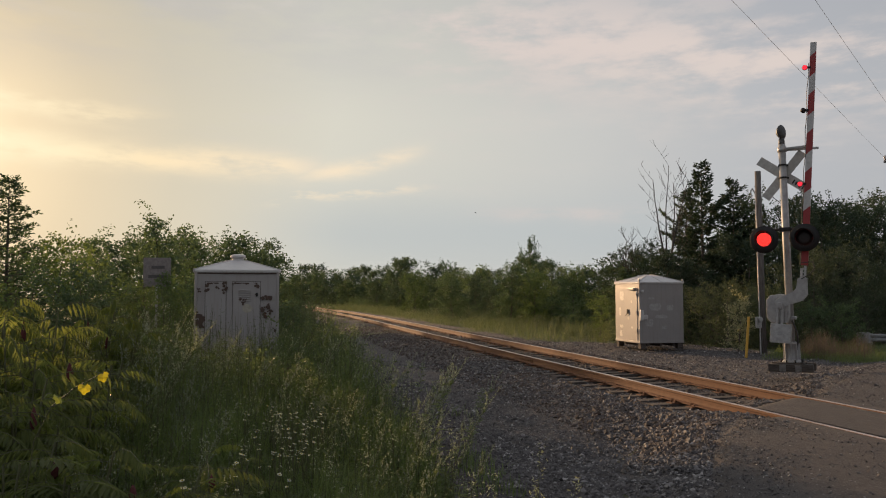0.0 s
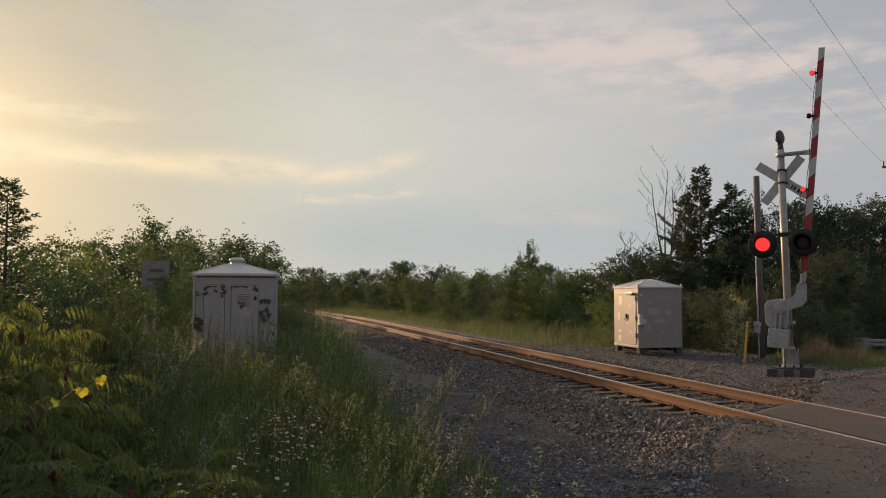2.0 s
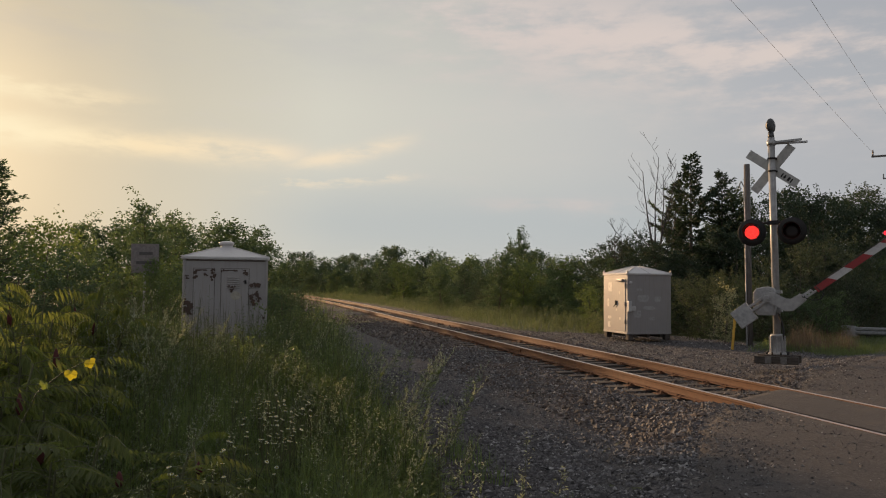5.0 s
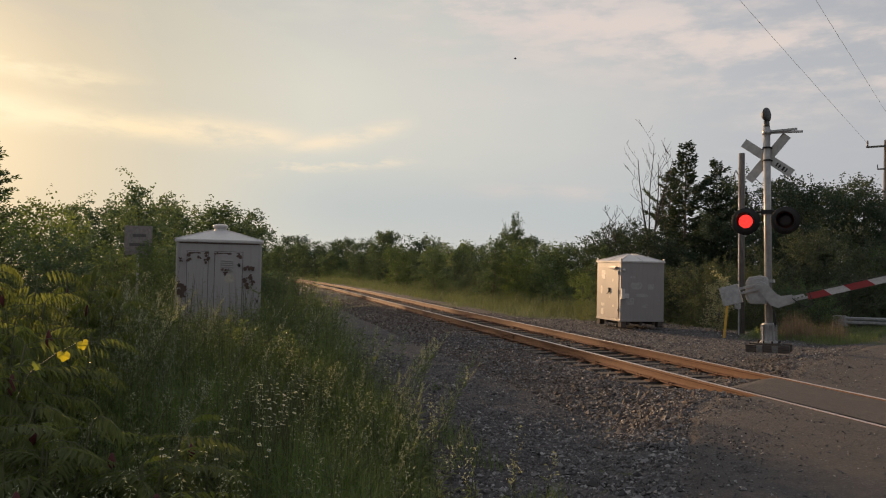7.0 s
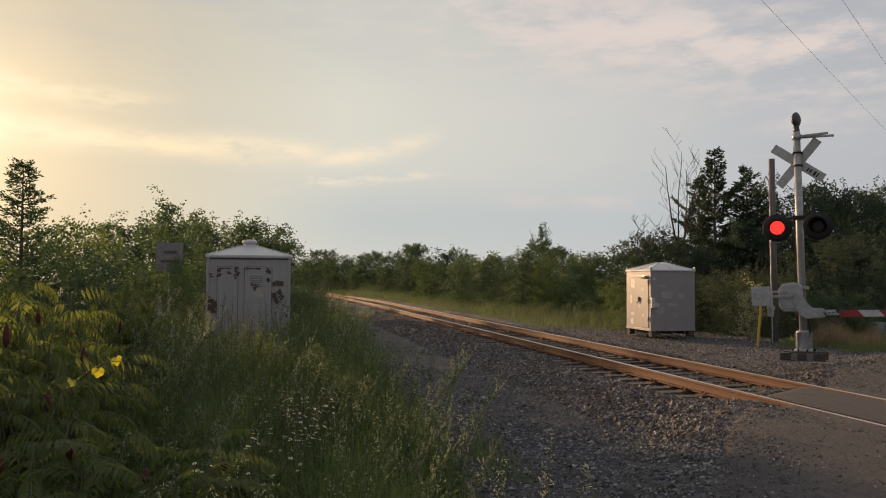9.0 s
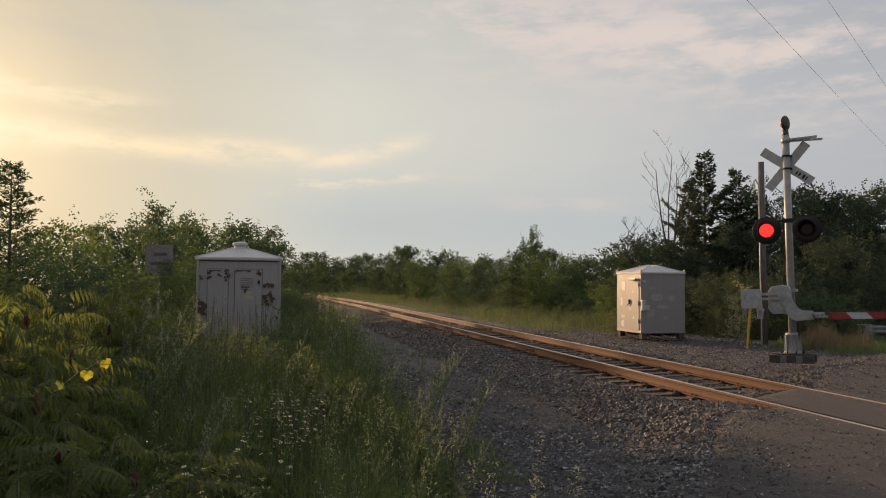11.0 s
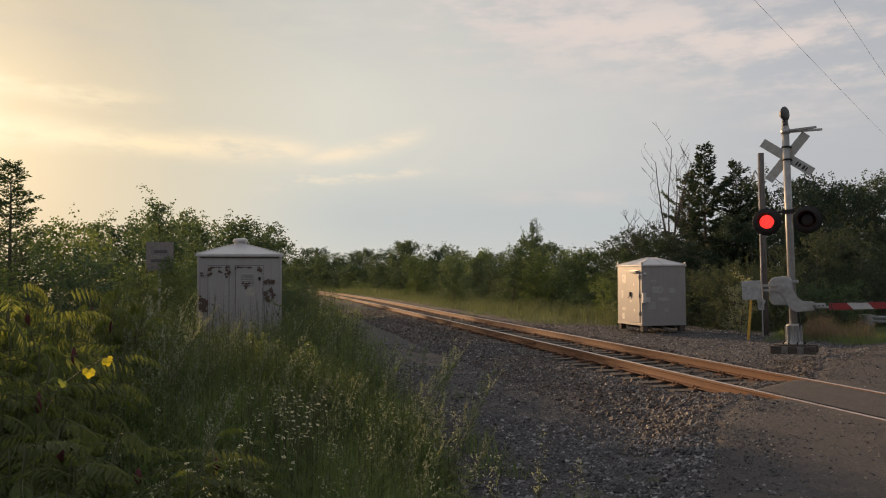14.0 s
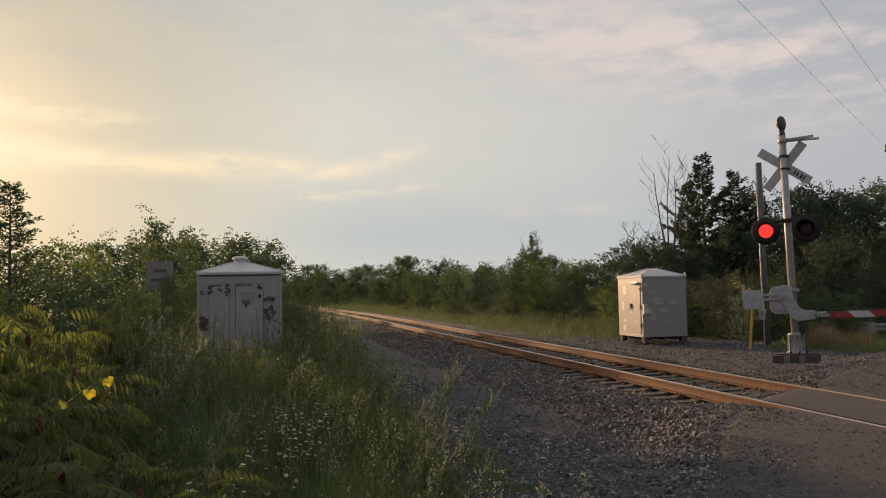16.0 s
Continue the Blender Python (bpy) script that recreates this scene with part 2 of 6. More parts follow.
def glow(name, col, strength):
    def make(g):
        p = where(g, True)
        v = g.add("ShaderNodeTexVoronoi", {"Vector": p, "Scale": 60.0}).outputs["Distance"]
        s = g.math("MULTIPLY", g.range(v, 0.0, 0.7, 1.35, 0.5), strength)
        return g.add("ShaderNodeEmission", {0: c4(*col), 1: s}).outputs[0]
    return material(name, make)


GRAVEL = material("gravel", make_gravel)
ASPHALT = material("asphalt", make_asphalt)
SOIL = material("weedy_soil", make_soil)
RUST = material("rusty_rail_steel", make_rust_side)
RAILHEAD = material("worn_rail_head", make_railhead)
TIE = material("creosoted_wood", make_wood)
POLE = material("grey_pole_wood", make_pole_wood)
BARK = material("bark", make_bark)
DEADWOOD = plain("dead_wood", (0.075, 0.064, 0.060), 0.9, var=0.4, scale=5)


def make_stone(g):
    geo = g.add("ShaderNodeNewGeometry")
    col = g.ramp(geo.outputs["Random Per Island"], [(0.0, (0.024, 0.023, 0.025)), (0.40, (0.060, 0.057, 0.061)), (0.75, (0.115, 0.109, 0.113)), (0.93, (0.22, 0.212, 0.212)), (1.0, (0.42, 0.408, 0.395))])
    n = g.noise(geo.outputs["Position"], 40.0, 4, 0.7)
    col = g.mix(g.range(n, 0.35, 0.7, 0.0, 0.4), col, c4(0.09, 0.075, 0.065))
    return pbr(g, col, 0.62)


STONE = material("crushed_stone", make_stone)


def make_ballast(g):
    geo = g.add("ShaderNodeNewGeometry")
    col = g.ramp(geo.outputs["Random Per Island"], [(0.0, (0.022, 0.019, 0.018)), (0.45, (0.056, 0.046, 0.041)), (0.8, (0.105, 0.088, 0.078)), (1.0, (0.28, 0.255, 0.235))])
    n = g.noise(geo.outputs["Position"], 1.7, 4, 0.7)
    col = g.mix(g.range(n, 0.35, 0.65, 0.0, 0.55), col, c4(0.075, 0.045, 0.030))
    return pbr(g, col, 0.75)


BALLAST = material("rust_stained_ballast", make_ballast)
GALV = plain("galvanised_steel", (0.42, 0.42, 0.42), 0.45, 0.55, 0.25, 10)
SILVER = plain("silver_paint", (0.37, 0.365, 0.36), 0.48, 0.2, 0.18, 9, dirty=0.45)
ALU = plain("aluminium_back", (0.44, 0.43, 0.41), 0.5, 0.45, 0.2, 7, dirty=0.4)
BLACK = plain("black_paint", (0.018, 0.017, 0.017), 0.75, 0.0, 0.3, 12, (0.05, 0.045, 0.04), 0.3)
DARKRED = plain("unlit_red_lens", (0.012, 0.003, 0.003), 0.5, 0.0, 0.3, 40, (0.02, 0.01, 0.01), 0.2)
BELLGREY = plain("weathered_bell", (0.085, 0.085, 0.085), 0.5, 0.4, 0.3, 14)
STRIPE_W = plain("white_reflective_sheet", (0.52, 0.51, 0.505), 0.4, 0.0, 0.12, 20, dirty=0.3)
STRIPE_R = plain("red_reflective_sheet", (0.30, 0.028, 0.030), 0.4, 0.0, 0.15, 20, dirty=0.2)
YELLOW = plain("yellow_plastic", (0.62, 0.36, 0.05), 0.5, 0.0, 0.15, 12, dirty=0.2)
CONCRETE = plain("old_concrete", (0.17, 0.16, 0.15), 0.9, 0.0, 0.3, 16)
INSUL = plain("porcelain", (0.20, 0.15, 0.12), 0.3, 0.0, 0.2, 10)
CABLE = plain("black_cable", (0.03, 0.03, 0.03), 0.6)
WIRE = plain("weathered_wire", (0.36, 0.36, 0.36), 0.6)
BARS = plain("faded_lettering", (0.11, 0.10, 0.10), 0.7)
DULL = plain("dull_sign_back", (0.25, 0.22, 0.215), 0.6)
CREAM = rusty_paint("grey_cabinet_paint", (0.295, 0.280, 0.276), 0.73, 0.25, 0.0, 0.40)
OLDPAINT = rusty_paint("old_silver_cabinet_paint", (0.37, 0.35, 0.345), 0.72, 0.30)
# lighter than the walls: the sky's reflection is put into the roof colour
SKYTONED_ROOF = rusty_paint("sky_toned_roof_paint", (0.56, 0.54, 0.53), 0.74, 0.25, 0.0, 0.34)
GREYPATCH = plain("grey_touch_up_paint", (0.37, 0.36, 0.36), 0.5)
PATCH = plain("pale_touch_up_paint", (0.58, 0.55, 0.50), 0.42)
FADED = plain("faded_yellowish_paint", (0.43, 0.395, 0.33), 0.6)
RUSTSPOT = rusty_paint("rust_patch", (0.085, 0.052, 0.040), 0.60, 0.2)
GAPSHADE = plain("shadowed_door_gap", (0.15, 0.13, 0.12), 0.8)
LIT = glow("lit_red_led", (1.0, 0.050, 0.040), 1.5)
LITSMALL = glow("lit_red_lamp", (1.0, 0.03, 0.05), 2.0)
LEAF_A = leafy("leaf_mid_green", (0.088, 0.130, 0.074), (0.132, 0.184, 0.108), 0.38)
LEAF_B = leafy("leaf_dark_green", (0.062, 0.095, 0.064), (0.100, 0.142, 0.094), 0.34)
LEAF_D = leafy("leaf_deep_green", (0.040, 0.062, 0.042), (0.070, 0.100, 0.066), 0.26)
LEAF_C = leafy("leaf_light_green", (0.100, 0.145, 0.060), (0.145, 0.195, 0.085), 0.40)
NEEDLE = leafy("needles", (0.040, 0.062, 0.042), (0.068, 0.098, 0.060), 0.25)
SUMAC = leafy("sumac_leaf", (0.125, 0.155, 0.052), (0.185, 0.205, 0.078), 0.60, gloss=0.45)
GRASS = leafy("grass_blade", (0.112, 0.160, 0.062), (0.185, 0.235, 0.105), 0.52, gloss=0.42)
WEEDLEAF = leafy("weed_leaf", (0.108, 0.145, 0.066), (0.170, 0.205, 0.108), 0.5, gloss=0.42)
VERGE = leafy("verge_grass_blade", (0.092, 0.125, 0.072), (0.165, 0.190, 0.115), 0.36)
OLIVE = leafy("olive_leaf", (0.064, 0.084, 0.053), (0.104, 0.128, 0.080), 0.28)
DRYGRASS = leafy("dry_grass", (0.14, 0.104, 0.085), (0.21, 0.17, 0.135), 0.3)
SEED = leafy("grass_seed_head", (0.25, 0.28, 0.21), (0.38, 0.41, 0.33), 0.30)
STEM = plain("green_stem", (0.10, 0.105, 0.045), 0.7)
PETAL = leafy("white_petal", (0.76, 0.76, 0.74), (0.84, 0.84, 0.82), 0.4)
YLEAF = leafy("yellow_leaf", (0.30, 0.28, 0.025), (0.40, 0.36, 0.035), 0.45)
PALELEAF = leafy("yellow_green_leaf", (0.17, 0.21, 0.045), (0.21, 0.25, 0.06), 0.45)
OLDGALV = plain("dull_galvanised_steel", (0.28, 0.285, 0.29), 0.6, 0.2, 0.3, 10)
FUZZ = plain("sumac_fruit", (0.10, 0.022, 0.022), 0.9)
YFLOWER = leafy("yellow_flower", (0.55, 0.40, 0.02), (0.65, 0.50, 0.05), 0.3)

# ---- building helpers ----


def bm_mesh(name, bm, mats, smooth=False):
    me = bpy.data.meshes.new(name)
    bm.normal_update()
    bm.to_mesh(me)
    bm.free()
    for m in (mats if isinstance(mats, (list, tuple)) else [mats]):
        me.materials.append(m)
    if smooth:
        for p in me.polygons:
            p.use_smooth = True
    return me


def part(name, bm, mat, parent, label="", smooth=False):
    """One mesh object under a thing or under a part; bm may be a mesh that is shared."""
    me = bm if isinstance(bm, bpy.types.Mesh) else bm_mesh(name, bm, mat, smooth)
    ob = new(name, me)
    ob.parent = parent
    return tagged(ob, label) if label else ob


def thing(name, label, category, m=None, group=""):
    ob = new(name)
    ob.empty_display_size = 0.2
    ob.matrix_basis = m or Matrix()
    return tagged(ob, label, category, group)


def array_mesh(name, verts, faces, mat):
    me = bpy.data.meshes.new(name)
    me.from_pydata(verts if isinstance(verts, list) else verts.tolist(), [], faces if isinstance(faces, list) else faces.tolist())
    for m in (mat if isinstance(mat, (list, tuple)) else [mat]):
        me.materials.append(m)
    return me


def box(bm, c, s, bev=0.0, turn=None, mi=0):
    m = Matrix.Translation(c) @ (turn or Matrix()) @ Matrix.Diagonal((*s, 1))
    r = bmesh.ops.create_cube(bm, size=1.0, matrix=m)
    fs = list({f for v in r["verts"] for f in v.link_faces})
    for f in fs:
        f.material_index = mi
    if bev:
        es = list({e for v in r["verts"] for e in v.link_edges})
        out = bmesh.ops.bevel(bm, geom=es, offset=bev, segments=2, affect="EDGES", profile=0.6)
        for f in out["faces"]:
            f.material_index = mi
    return bm


def rod(bm, a, b, r0, r1=None, seg=10, caps=True, mi=0):
    a, b = Vector(a), Vector(b)
    d = b - a
    m = Matrix.Translation((a + b) / 2) @ d.to_track_quat("Z", "Y").to_matrix().to_4x4()
    r = bmesh.ops.create_cone(bm, cap_ends=caps, segments=seg, radius1=r0, radius2=r0 if r1 is None else r1, depth=d.length, matrix=m)
    for f in {f for v in r["verts"] for f in v.link_faces}:
        f.material_index = mi
        f.smooth = len(f.verts) == 4
    return bm


def lathe(bm, profile, seg=20, m=None):
    """Turns (radius, height) pairs round z."""
    rings = []
    for r, z in profile:
        ring = [bm.verts.new((m or Matrix()) @ Vector((r * math.cos(2 * math.pi * i / seg), r * math.sin(2 * math.pi * i / seg), z))) for i in range(seg)]
        rings.append(ring)
    for p, q in zip(rings, rings[1:]):
        for i in range(seg):
            f = bm.faces.new((p[i], p[(i + 1) % seg], q[(i + 1) % seg], q[i]))
            f.smooth = True
    bm.faces.new(rings[0][::-1])
    bm.faces.new(rings[-1])
    return bm


def slab(bm, outline, depth, m=None, mi=0, bev=0.0):
    """An outline in x and z, drawn out along y."""
    mm = m or Matrix()
    a = [bm.verts.new(mm @ Vector((x, -depth / 2, z))) for x, z in outline]
    b = [bm.verts.new(mm @ Vector((x, depth / 2, z))) for x, z in outline]
    n = len(outline)
    fs = [bm.faces.new(a), bm.faces.new(b[::-1])]
    for i in range(n):
        fs.append(bm.faces.new((a[(i + 1) % n], a[i], b[i], b[(i + 1) % n])))
    for f in fs:
        f.material_index = mi
    if bev:
        es = list({e for f in fs[:2] for e in f.edges})
        bmesh.ops.bevel(bm, geom=es, offset=bev, segments=2, affect="EDGES", profile=0.6)
    bmesh.ops.recalc_face_normals(bm, faces=bm.faces[:])
    return bm


def tube(bm, pts, r, seg=6):
    for a, b in zip(pts, pts[1:]):
        rod(bm, a, b, r, r, seg, False)
    return bm


def B():
    return bmesh.new()


# ---- the plan: the track runs along y, the road crosses it at 45 degrees ----
RAIL_N, RAIL_F = 6.75, 8.26
ROAD_EDGE = -2.1          # the road lies where x - y is more than this


def bend(y):
    """The track swings to the near side far off."""
    return -max(0.0, y - 50.0) ** 2 / 880.0


def sstep(a, b, v):
    t = min(1.0, max(0.0, (v - a) / (b - a)))
    return t * t * (3 - 2 * t)


def road_swell(x):
    """The asphalt's edge is ragged, and spreads a little beside the near rail."""
    rag = 0.30 * noise.noise((x * 0.8, 0.0, 15.0)) + 0.22 * noise.noise((x * 2.3, 0.0, 16.0)) + 0.12 * noise.noise((x * 6.0, 0.0, 17.0))
    return 0.95 * math.exp(-((x - 5.6) / 1.15) ** 2) + rag * sstep(6.9, 6.0, x) - 0.25 * max(0.0, x - 10.0)


def ground_z(x, y):
    c = 7.5 + bend(y)
    d = x - c
    s = abs(d)
    z = -0.228 - 0.147 * sstep(1.5, 2.9, s)
    if d < 0:
        z -= 0.10 * sstep(5.0, 7.5, s)
        z -= 0.10 * sstep(7.5, 14.0, s)
    else:
        z -= 0.05 * sstep(3.0, 7.0, s)
        z -= 0.75 * sstep(9.0, 16.0, s) * sstep(-1.0, -9.0, x - y + 2)
    # the crossing is built up to the rail tops
    r = sstep(-1.3, 0.1, (x - y - ROAD_EDGE + road_swell(x)) / 1.414)
    zr = -0.05 - 0.20 * sstep(2.0, 12.0, s)
    z = z * (1 - r) + zr * r - 0.03 * r
    z += 0.05 * noise.noise((x * 0.35, y * 0.35, 1.0)) * (1 - r * 0.8)
    z += 0.018 * noise.noise((x * 1.7, y * 1.7, 3.0))
    return z


def sheet(name, xs, ys, zf, mat, keep=None, lift=0.0):
    idx, verts, faces = {}, [], []
    for i, x in enumerate(xs):
        for j, y in enumerate(ys):
            idx[i, j] = len(verts)
            verts.append((x, y, zf(x, y) + lift))
    for i in range(len(xs) - 1):
        for j in range(len(ys) - 1):
            if keep is None or keep((xs[i] + xs[i + 1]) / 2, (ys[j] + ys[j + 1]) / 2):
                faces.append((idx[i, j], idx[i + 1, j], idx[i + 1, j + 1], idx[i, j + 1]))
    used = sorted({v for f in faces for v in f})
    ren = {v: k for k, v in enumerate(used)}
    me = array_mesh(name, [verts[v] for v in used], [tuple(ren[v] for v in f) for f in faces], mat)
    for p in me.polygons:
        p.use_smooth = True
    return new(name, me)


def steps(*spans):
    out = []
    for a, b, d in spans:
        n = max(1, round((b - a) / d))
        out += [a + (b - a) * i / n for i in range(n)]
    return out + [spans[-1][1]]


GX = steps((-1500, -100, 200), (-100, -14, 8), (-14, 22, 0.4), (22, 100, 4), (100, 1500, 200))
GY = steps((-600, -40, 80), (-40, -4, 6), (-4, 34, 0.4), (34, 120, 3), (120, 1800, 120))
ground = tagged(sheet("ground", GX, GY, ground_z, SOIL), "weedy soil and short grass beside the railway", "ground", kind="structure")


def on_gravel(x, y):
    w = 0.35 * noise.noise((x * 0.6, y * 0.6, 7.0)) + 0.15 * noise.noise((x * 2, y * 2, 2.0))
    left = 1.75 + bend(y) + w + 0.02 * max(0, y - 10)
    right = 11.3 + bend(y) + w * 2 + 5.4 * sstep(31, 26.5, y) * sstep(2, 8, y) + 1.2 * w
    return left < x < right


gravel_bed = tagged(sheet("gravel_bed", steps((-60, -2, 2), (-2, 18, 0.2), (18, 20, 0.5)), steps((-3, 40, 0.2), (40, 140, 1.0)), ground_z, GRAVEL, on_gravel, 0.012),
                    "grey crushed-stone ballast and service track beside the rails", "gravel", kind="structure")


def build_road():
    """Worn asphalt, in three strips, with gaps for the wheel flanges beside both rails."""
    verts, faces = [], []

    def strip(x0, x1, nx, panel=False):
        base = len(verts)
        rows = 90
        for i in range(nx + 1):
            x = x0 + (x1 - x0) * i / nx
            edge = 9.93 + 0.6 * (x - 6.85) if panel else x - ROAD_EDGE + road_swell(x)
            for j in range(rows + 1):
                y = edge - 11.0 * j / rows
                if j == 0:
                    y += 0.16 * noise.noise((x * 1.1, 0.0, 5.0)) + 0.08 * noise.noise((x * 4.0, 0.0, 6.0))
                s = abs(x - 7.5)
                z = -0.004 - 0.20 * sstep(2.0, 12.0, s) + 0.012 * noise.noise((x * 0.8, y * 0.8, 9.0)) * sstep(0.9, 2.0, s)
                z -= (0.16, 0.075, 0.04, 0.015)[j] if j < 4 else 0.0
                verts.append((x, y, z))
        for i in range(nx):
            for j in range(rows):
                a = base + i * (rows + 1) + j
                faces.append((a, a + 1, a + rows + 2, a + rows + 1))
    strip(-3.0, RAIL_N - 0.045, 60)
    strip(RAIL_N + 0.10, RAIL_F - 0.10, 10, True)
    strip(RAIL_F + 0.045, 40.0, 120)
    me = array_mesh("road", verts, faces, ASPHALT)
    for p in me.polygons:
        p.use_smooth = True
    return tagged(new("road", me), "worn grey asphalt road crossing the rails at an angle", "road", kind="structure")


road = build_road()


# ---- railway track ----
def build_track():
    track = thing("railway_track", "single railway track with rusty rails on dark wooden ties", "railway track")
    ys = [-30 + i * 2.0 for i in range(20)] + [10 + i * 2.5 for i in range(72)]
    # head, web and foot of a flat-bottomed rail, drawn from the top down one side
    half = [(0.034, 0.0), (0.036, -0.008), (0.036, -0.034), (0.012, -0.046), (0.009, -0.10), (0.012, -0.135), (0.070, -0.152), (0.070, -0.165)]
    ring = [(-x, z) for x, z in half[::-1]] + half
    for x0 in (RAIL_N, RAIL_F):
        verts, faces = [], []
        n = len(ring)
        for y in ys:
            for x, z in ring:
                verts.append((x0 + x + bend(y), y, z))
        for j in range(len(ys) - 1):
            for i in range(n - 1):
                a = j * n + i
                faces.append((a, a + n, a + n + 1, a + 1))
        me = array_mesh("rail", verts, faces, [RUST, RAILHEAD])
        for p in me.polygons:
            if p.index % (n - 1) in (7, 8):
                p.material_index = 1
        part("rail", me, None, track, "rusty rail with a worn bright top")
    tie_me = bm_mesh("tie", box(B(), (0, 0, 0), (2.55, 0.23, 0.17), 0.012), TIE)
    bm = B()
    box(bm, (0, 0, 0.091), (0.34, 0.19, 0.018), 0.004)
    for k in (-1, 1):
        for dy in (-0.055, 0.055):
            rod(bm, (k * 0.095, dy, 0.09), (k * 0.095, dy, 0.128), 0.013, 0.016, 6)
            box(bm, (k * 0.083, dy, 0.13), (0.045, 0.03, 0.016))
    plate_me = bm_mesh("tie_plate", bm, RUST)
    rnd = random.Random(4)
    for i in range(280):
        y = -4.0 + i * 0.53
        if (7.505 + bend(y)) - y > ROAD_EDGE + 1.2:
            continue
        t = part("tie", tie_me, None, track)
        sl = math.atan2(bend(y + 0.5) - bend(y - 0.5), 1.0)
        t.matrix_basis = pose(7.505 + bend(y) + rnd.uniform(-0.05, 0.05), y + rnd.uniform(-0.03, 0.03), -0.274 + rnd.uniform(-0.02, 0.008), 0, 0, -math.degrees(sl) + rnd.uniform(-1.2, 1.2))
        if y < 60:
            for sx in (-0.755, 0.755):
                part("tie_plate", plate_me, None, t, "rusty tie plate with spikes").matrix_basis = pose(sx, 0, 0)
    # rail joint bars on both rails
    for x0, y in ((RAIL_N, 18.6), (RAIL_F, 27.0), (RAIL_N, 40.0)):
        bm = B()
        for k in (-1, 1):
            box(bm, (x0 + k * 0.024, y, -0.092), (0.02, 0.9, 0.085), 0.006)
            for q in range(6):
                rod(bm, (x0 + k * 0.03, y - 0.37 + q * 0.148, -0.09), (x0 + k * 0.055, y - 0.37 + q * 0.148, -0.09), 0.017, 0.015, 6)
        part("joint_bar", bm, RUST, track)
    return track


build_track()


# ---- crossing signal and gate ----
MAST = (11.75, 15.0, -0.06)
TURN = -45.0
PIVOT = (-0.17, -0.45, 1.40)


def build_lamp(signal, sx):
    head = part("lamp_head", lathe(B(), [(0.06, 0.12), (0.12, 0.11), (0.155, 0.07), (0.16, 0.0), (0.30, 0.0), (0.305, -0.012), (0.17, -0.014)], 28), BLACK, signal, "round black signal lamp with a wide backboard")
    head.matrix_basis = pose(sx, -0.56, 2.86, -90, 0, 0)
    # visor: the upper part of a short tube before the lens
    bm = B()
    rows = []
    for i in range(25):
        a = radians(-35 + 250 * i / 24)
        reach = 0.10 + 0.20 * max(0.0, math.sin(a)) ** 0.7
        rows.append([bm.verts.new((r * math.cos(a), -0.012 - d, r * math.sin(a))) for r, d in ((0.185, 0), (0.19, reach), (0.183, reach), (0.178, 0))])
    for p, q in zip(rows, rows[1:]):
        for k in range(4):
            f = bm.faces.new((p[k], p[(k + 1) % 4], q[(k + 1) % 4], q[k]))
            f.smooth = True
    visor = part("visor", bm, BLACK, head, "black metal visor")
    visor.matrix_basis = pose(0, 0, 0, 90, 0, 0)
    glass = part("lens", lathe(B(), [(0.152, -0.028), (0.152, -0.034), (0.10, -0.04), (0.02, -0.043)], 28), LIT, head, "lit red lens")
    # added disc: the lens always glows, this slides over it to show it unlit
    shutter = part("shutter", lathe(B(), [(0.165, 0.003), (0.165, -0.003), (0.09, -0.010), (0.02, -0.013)], 28), DARKRED, head, "added dark red disc that hides the lit lens")
    return shutter


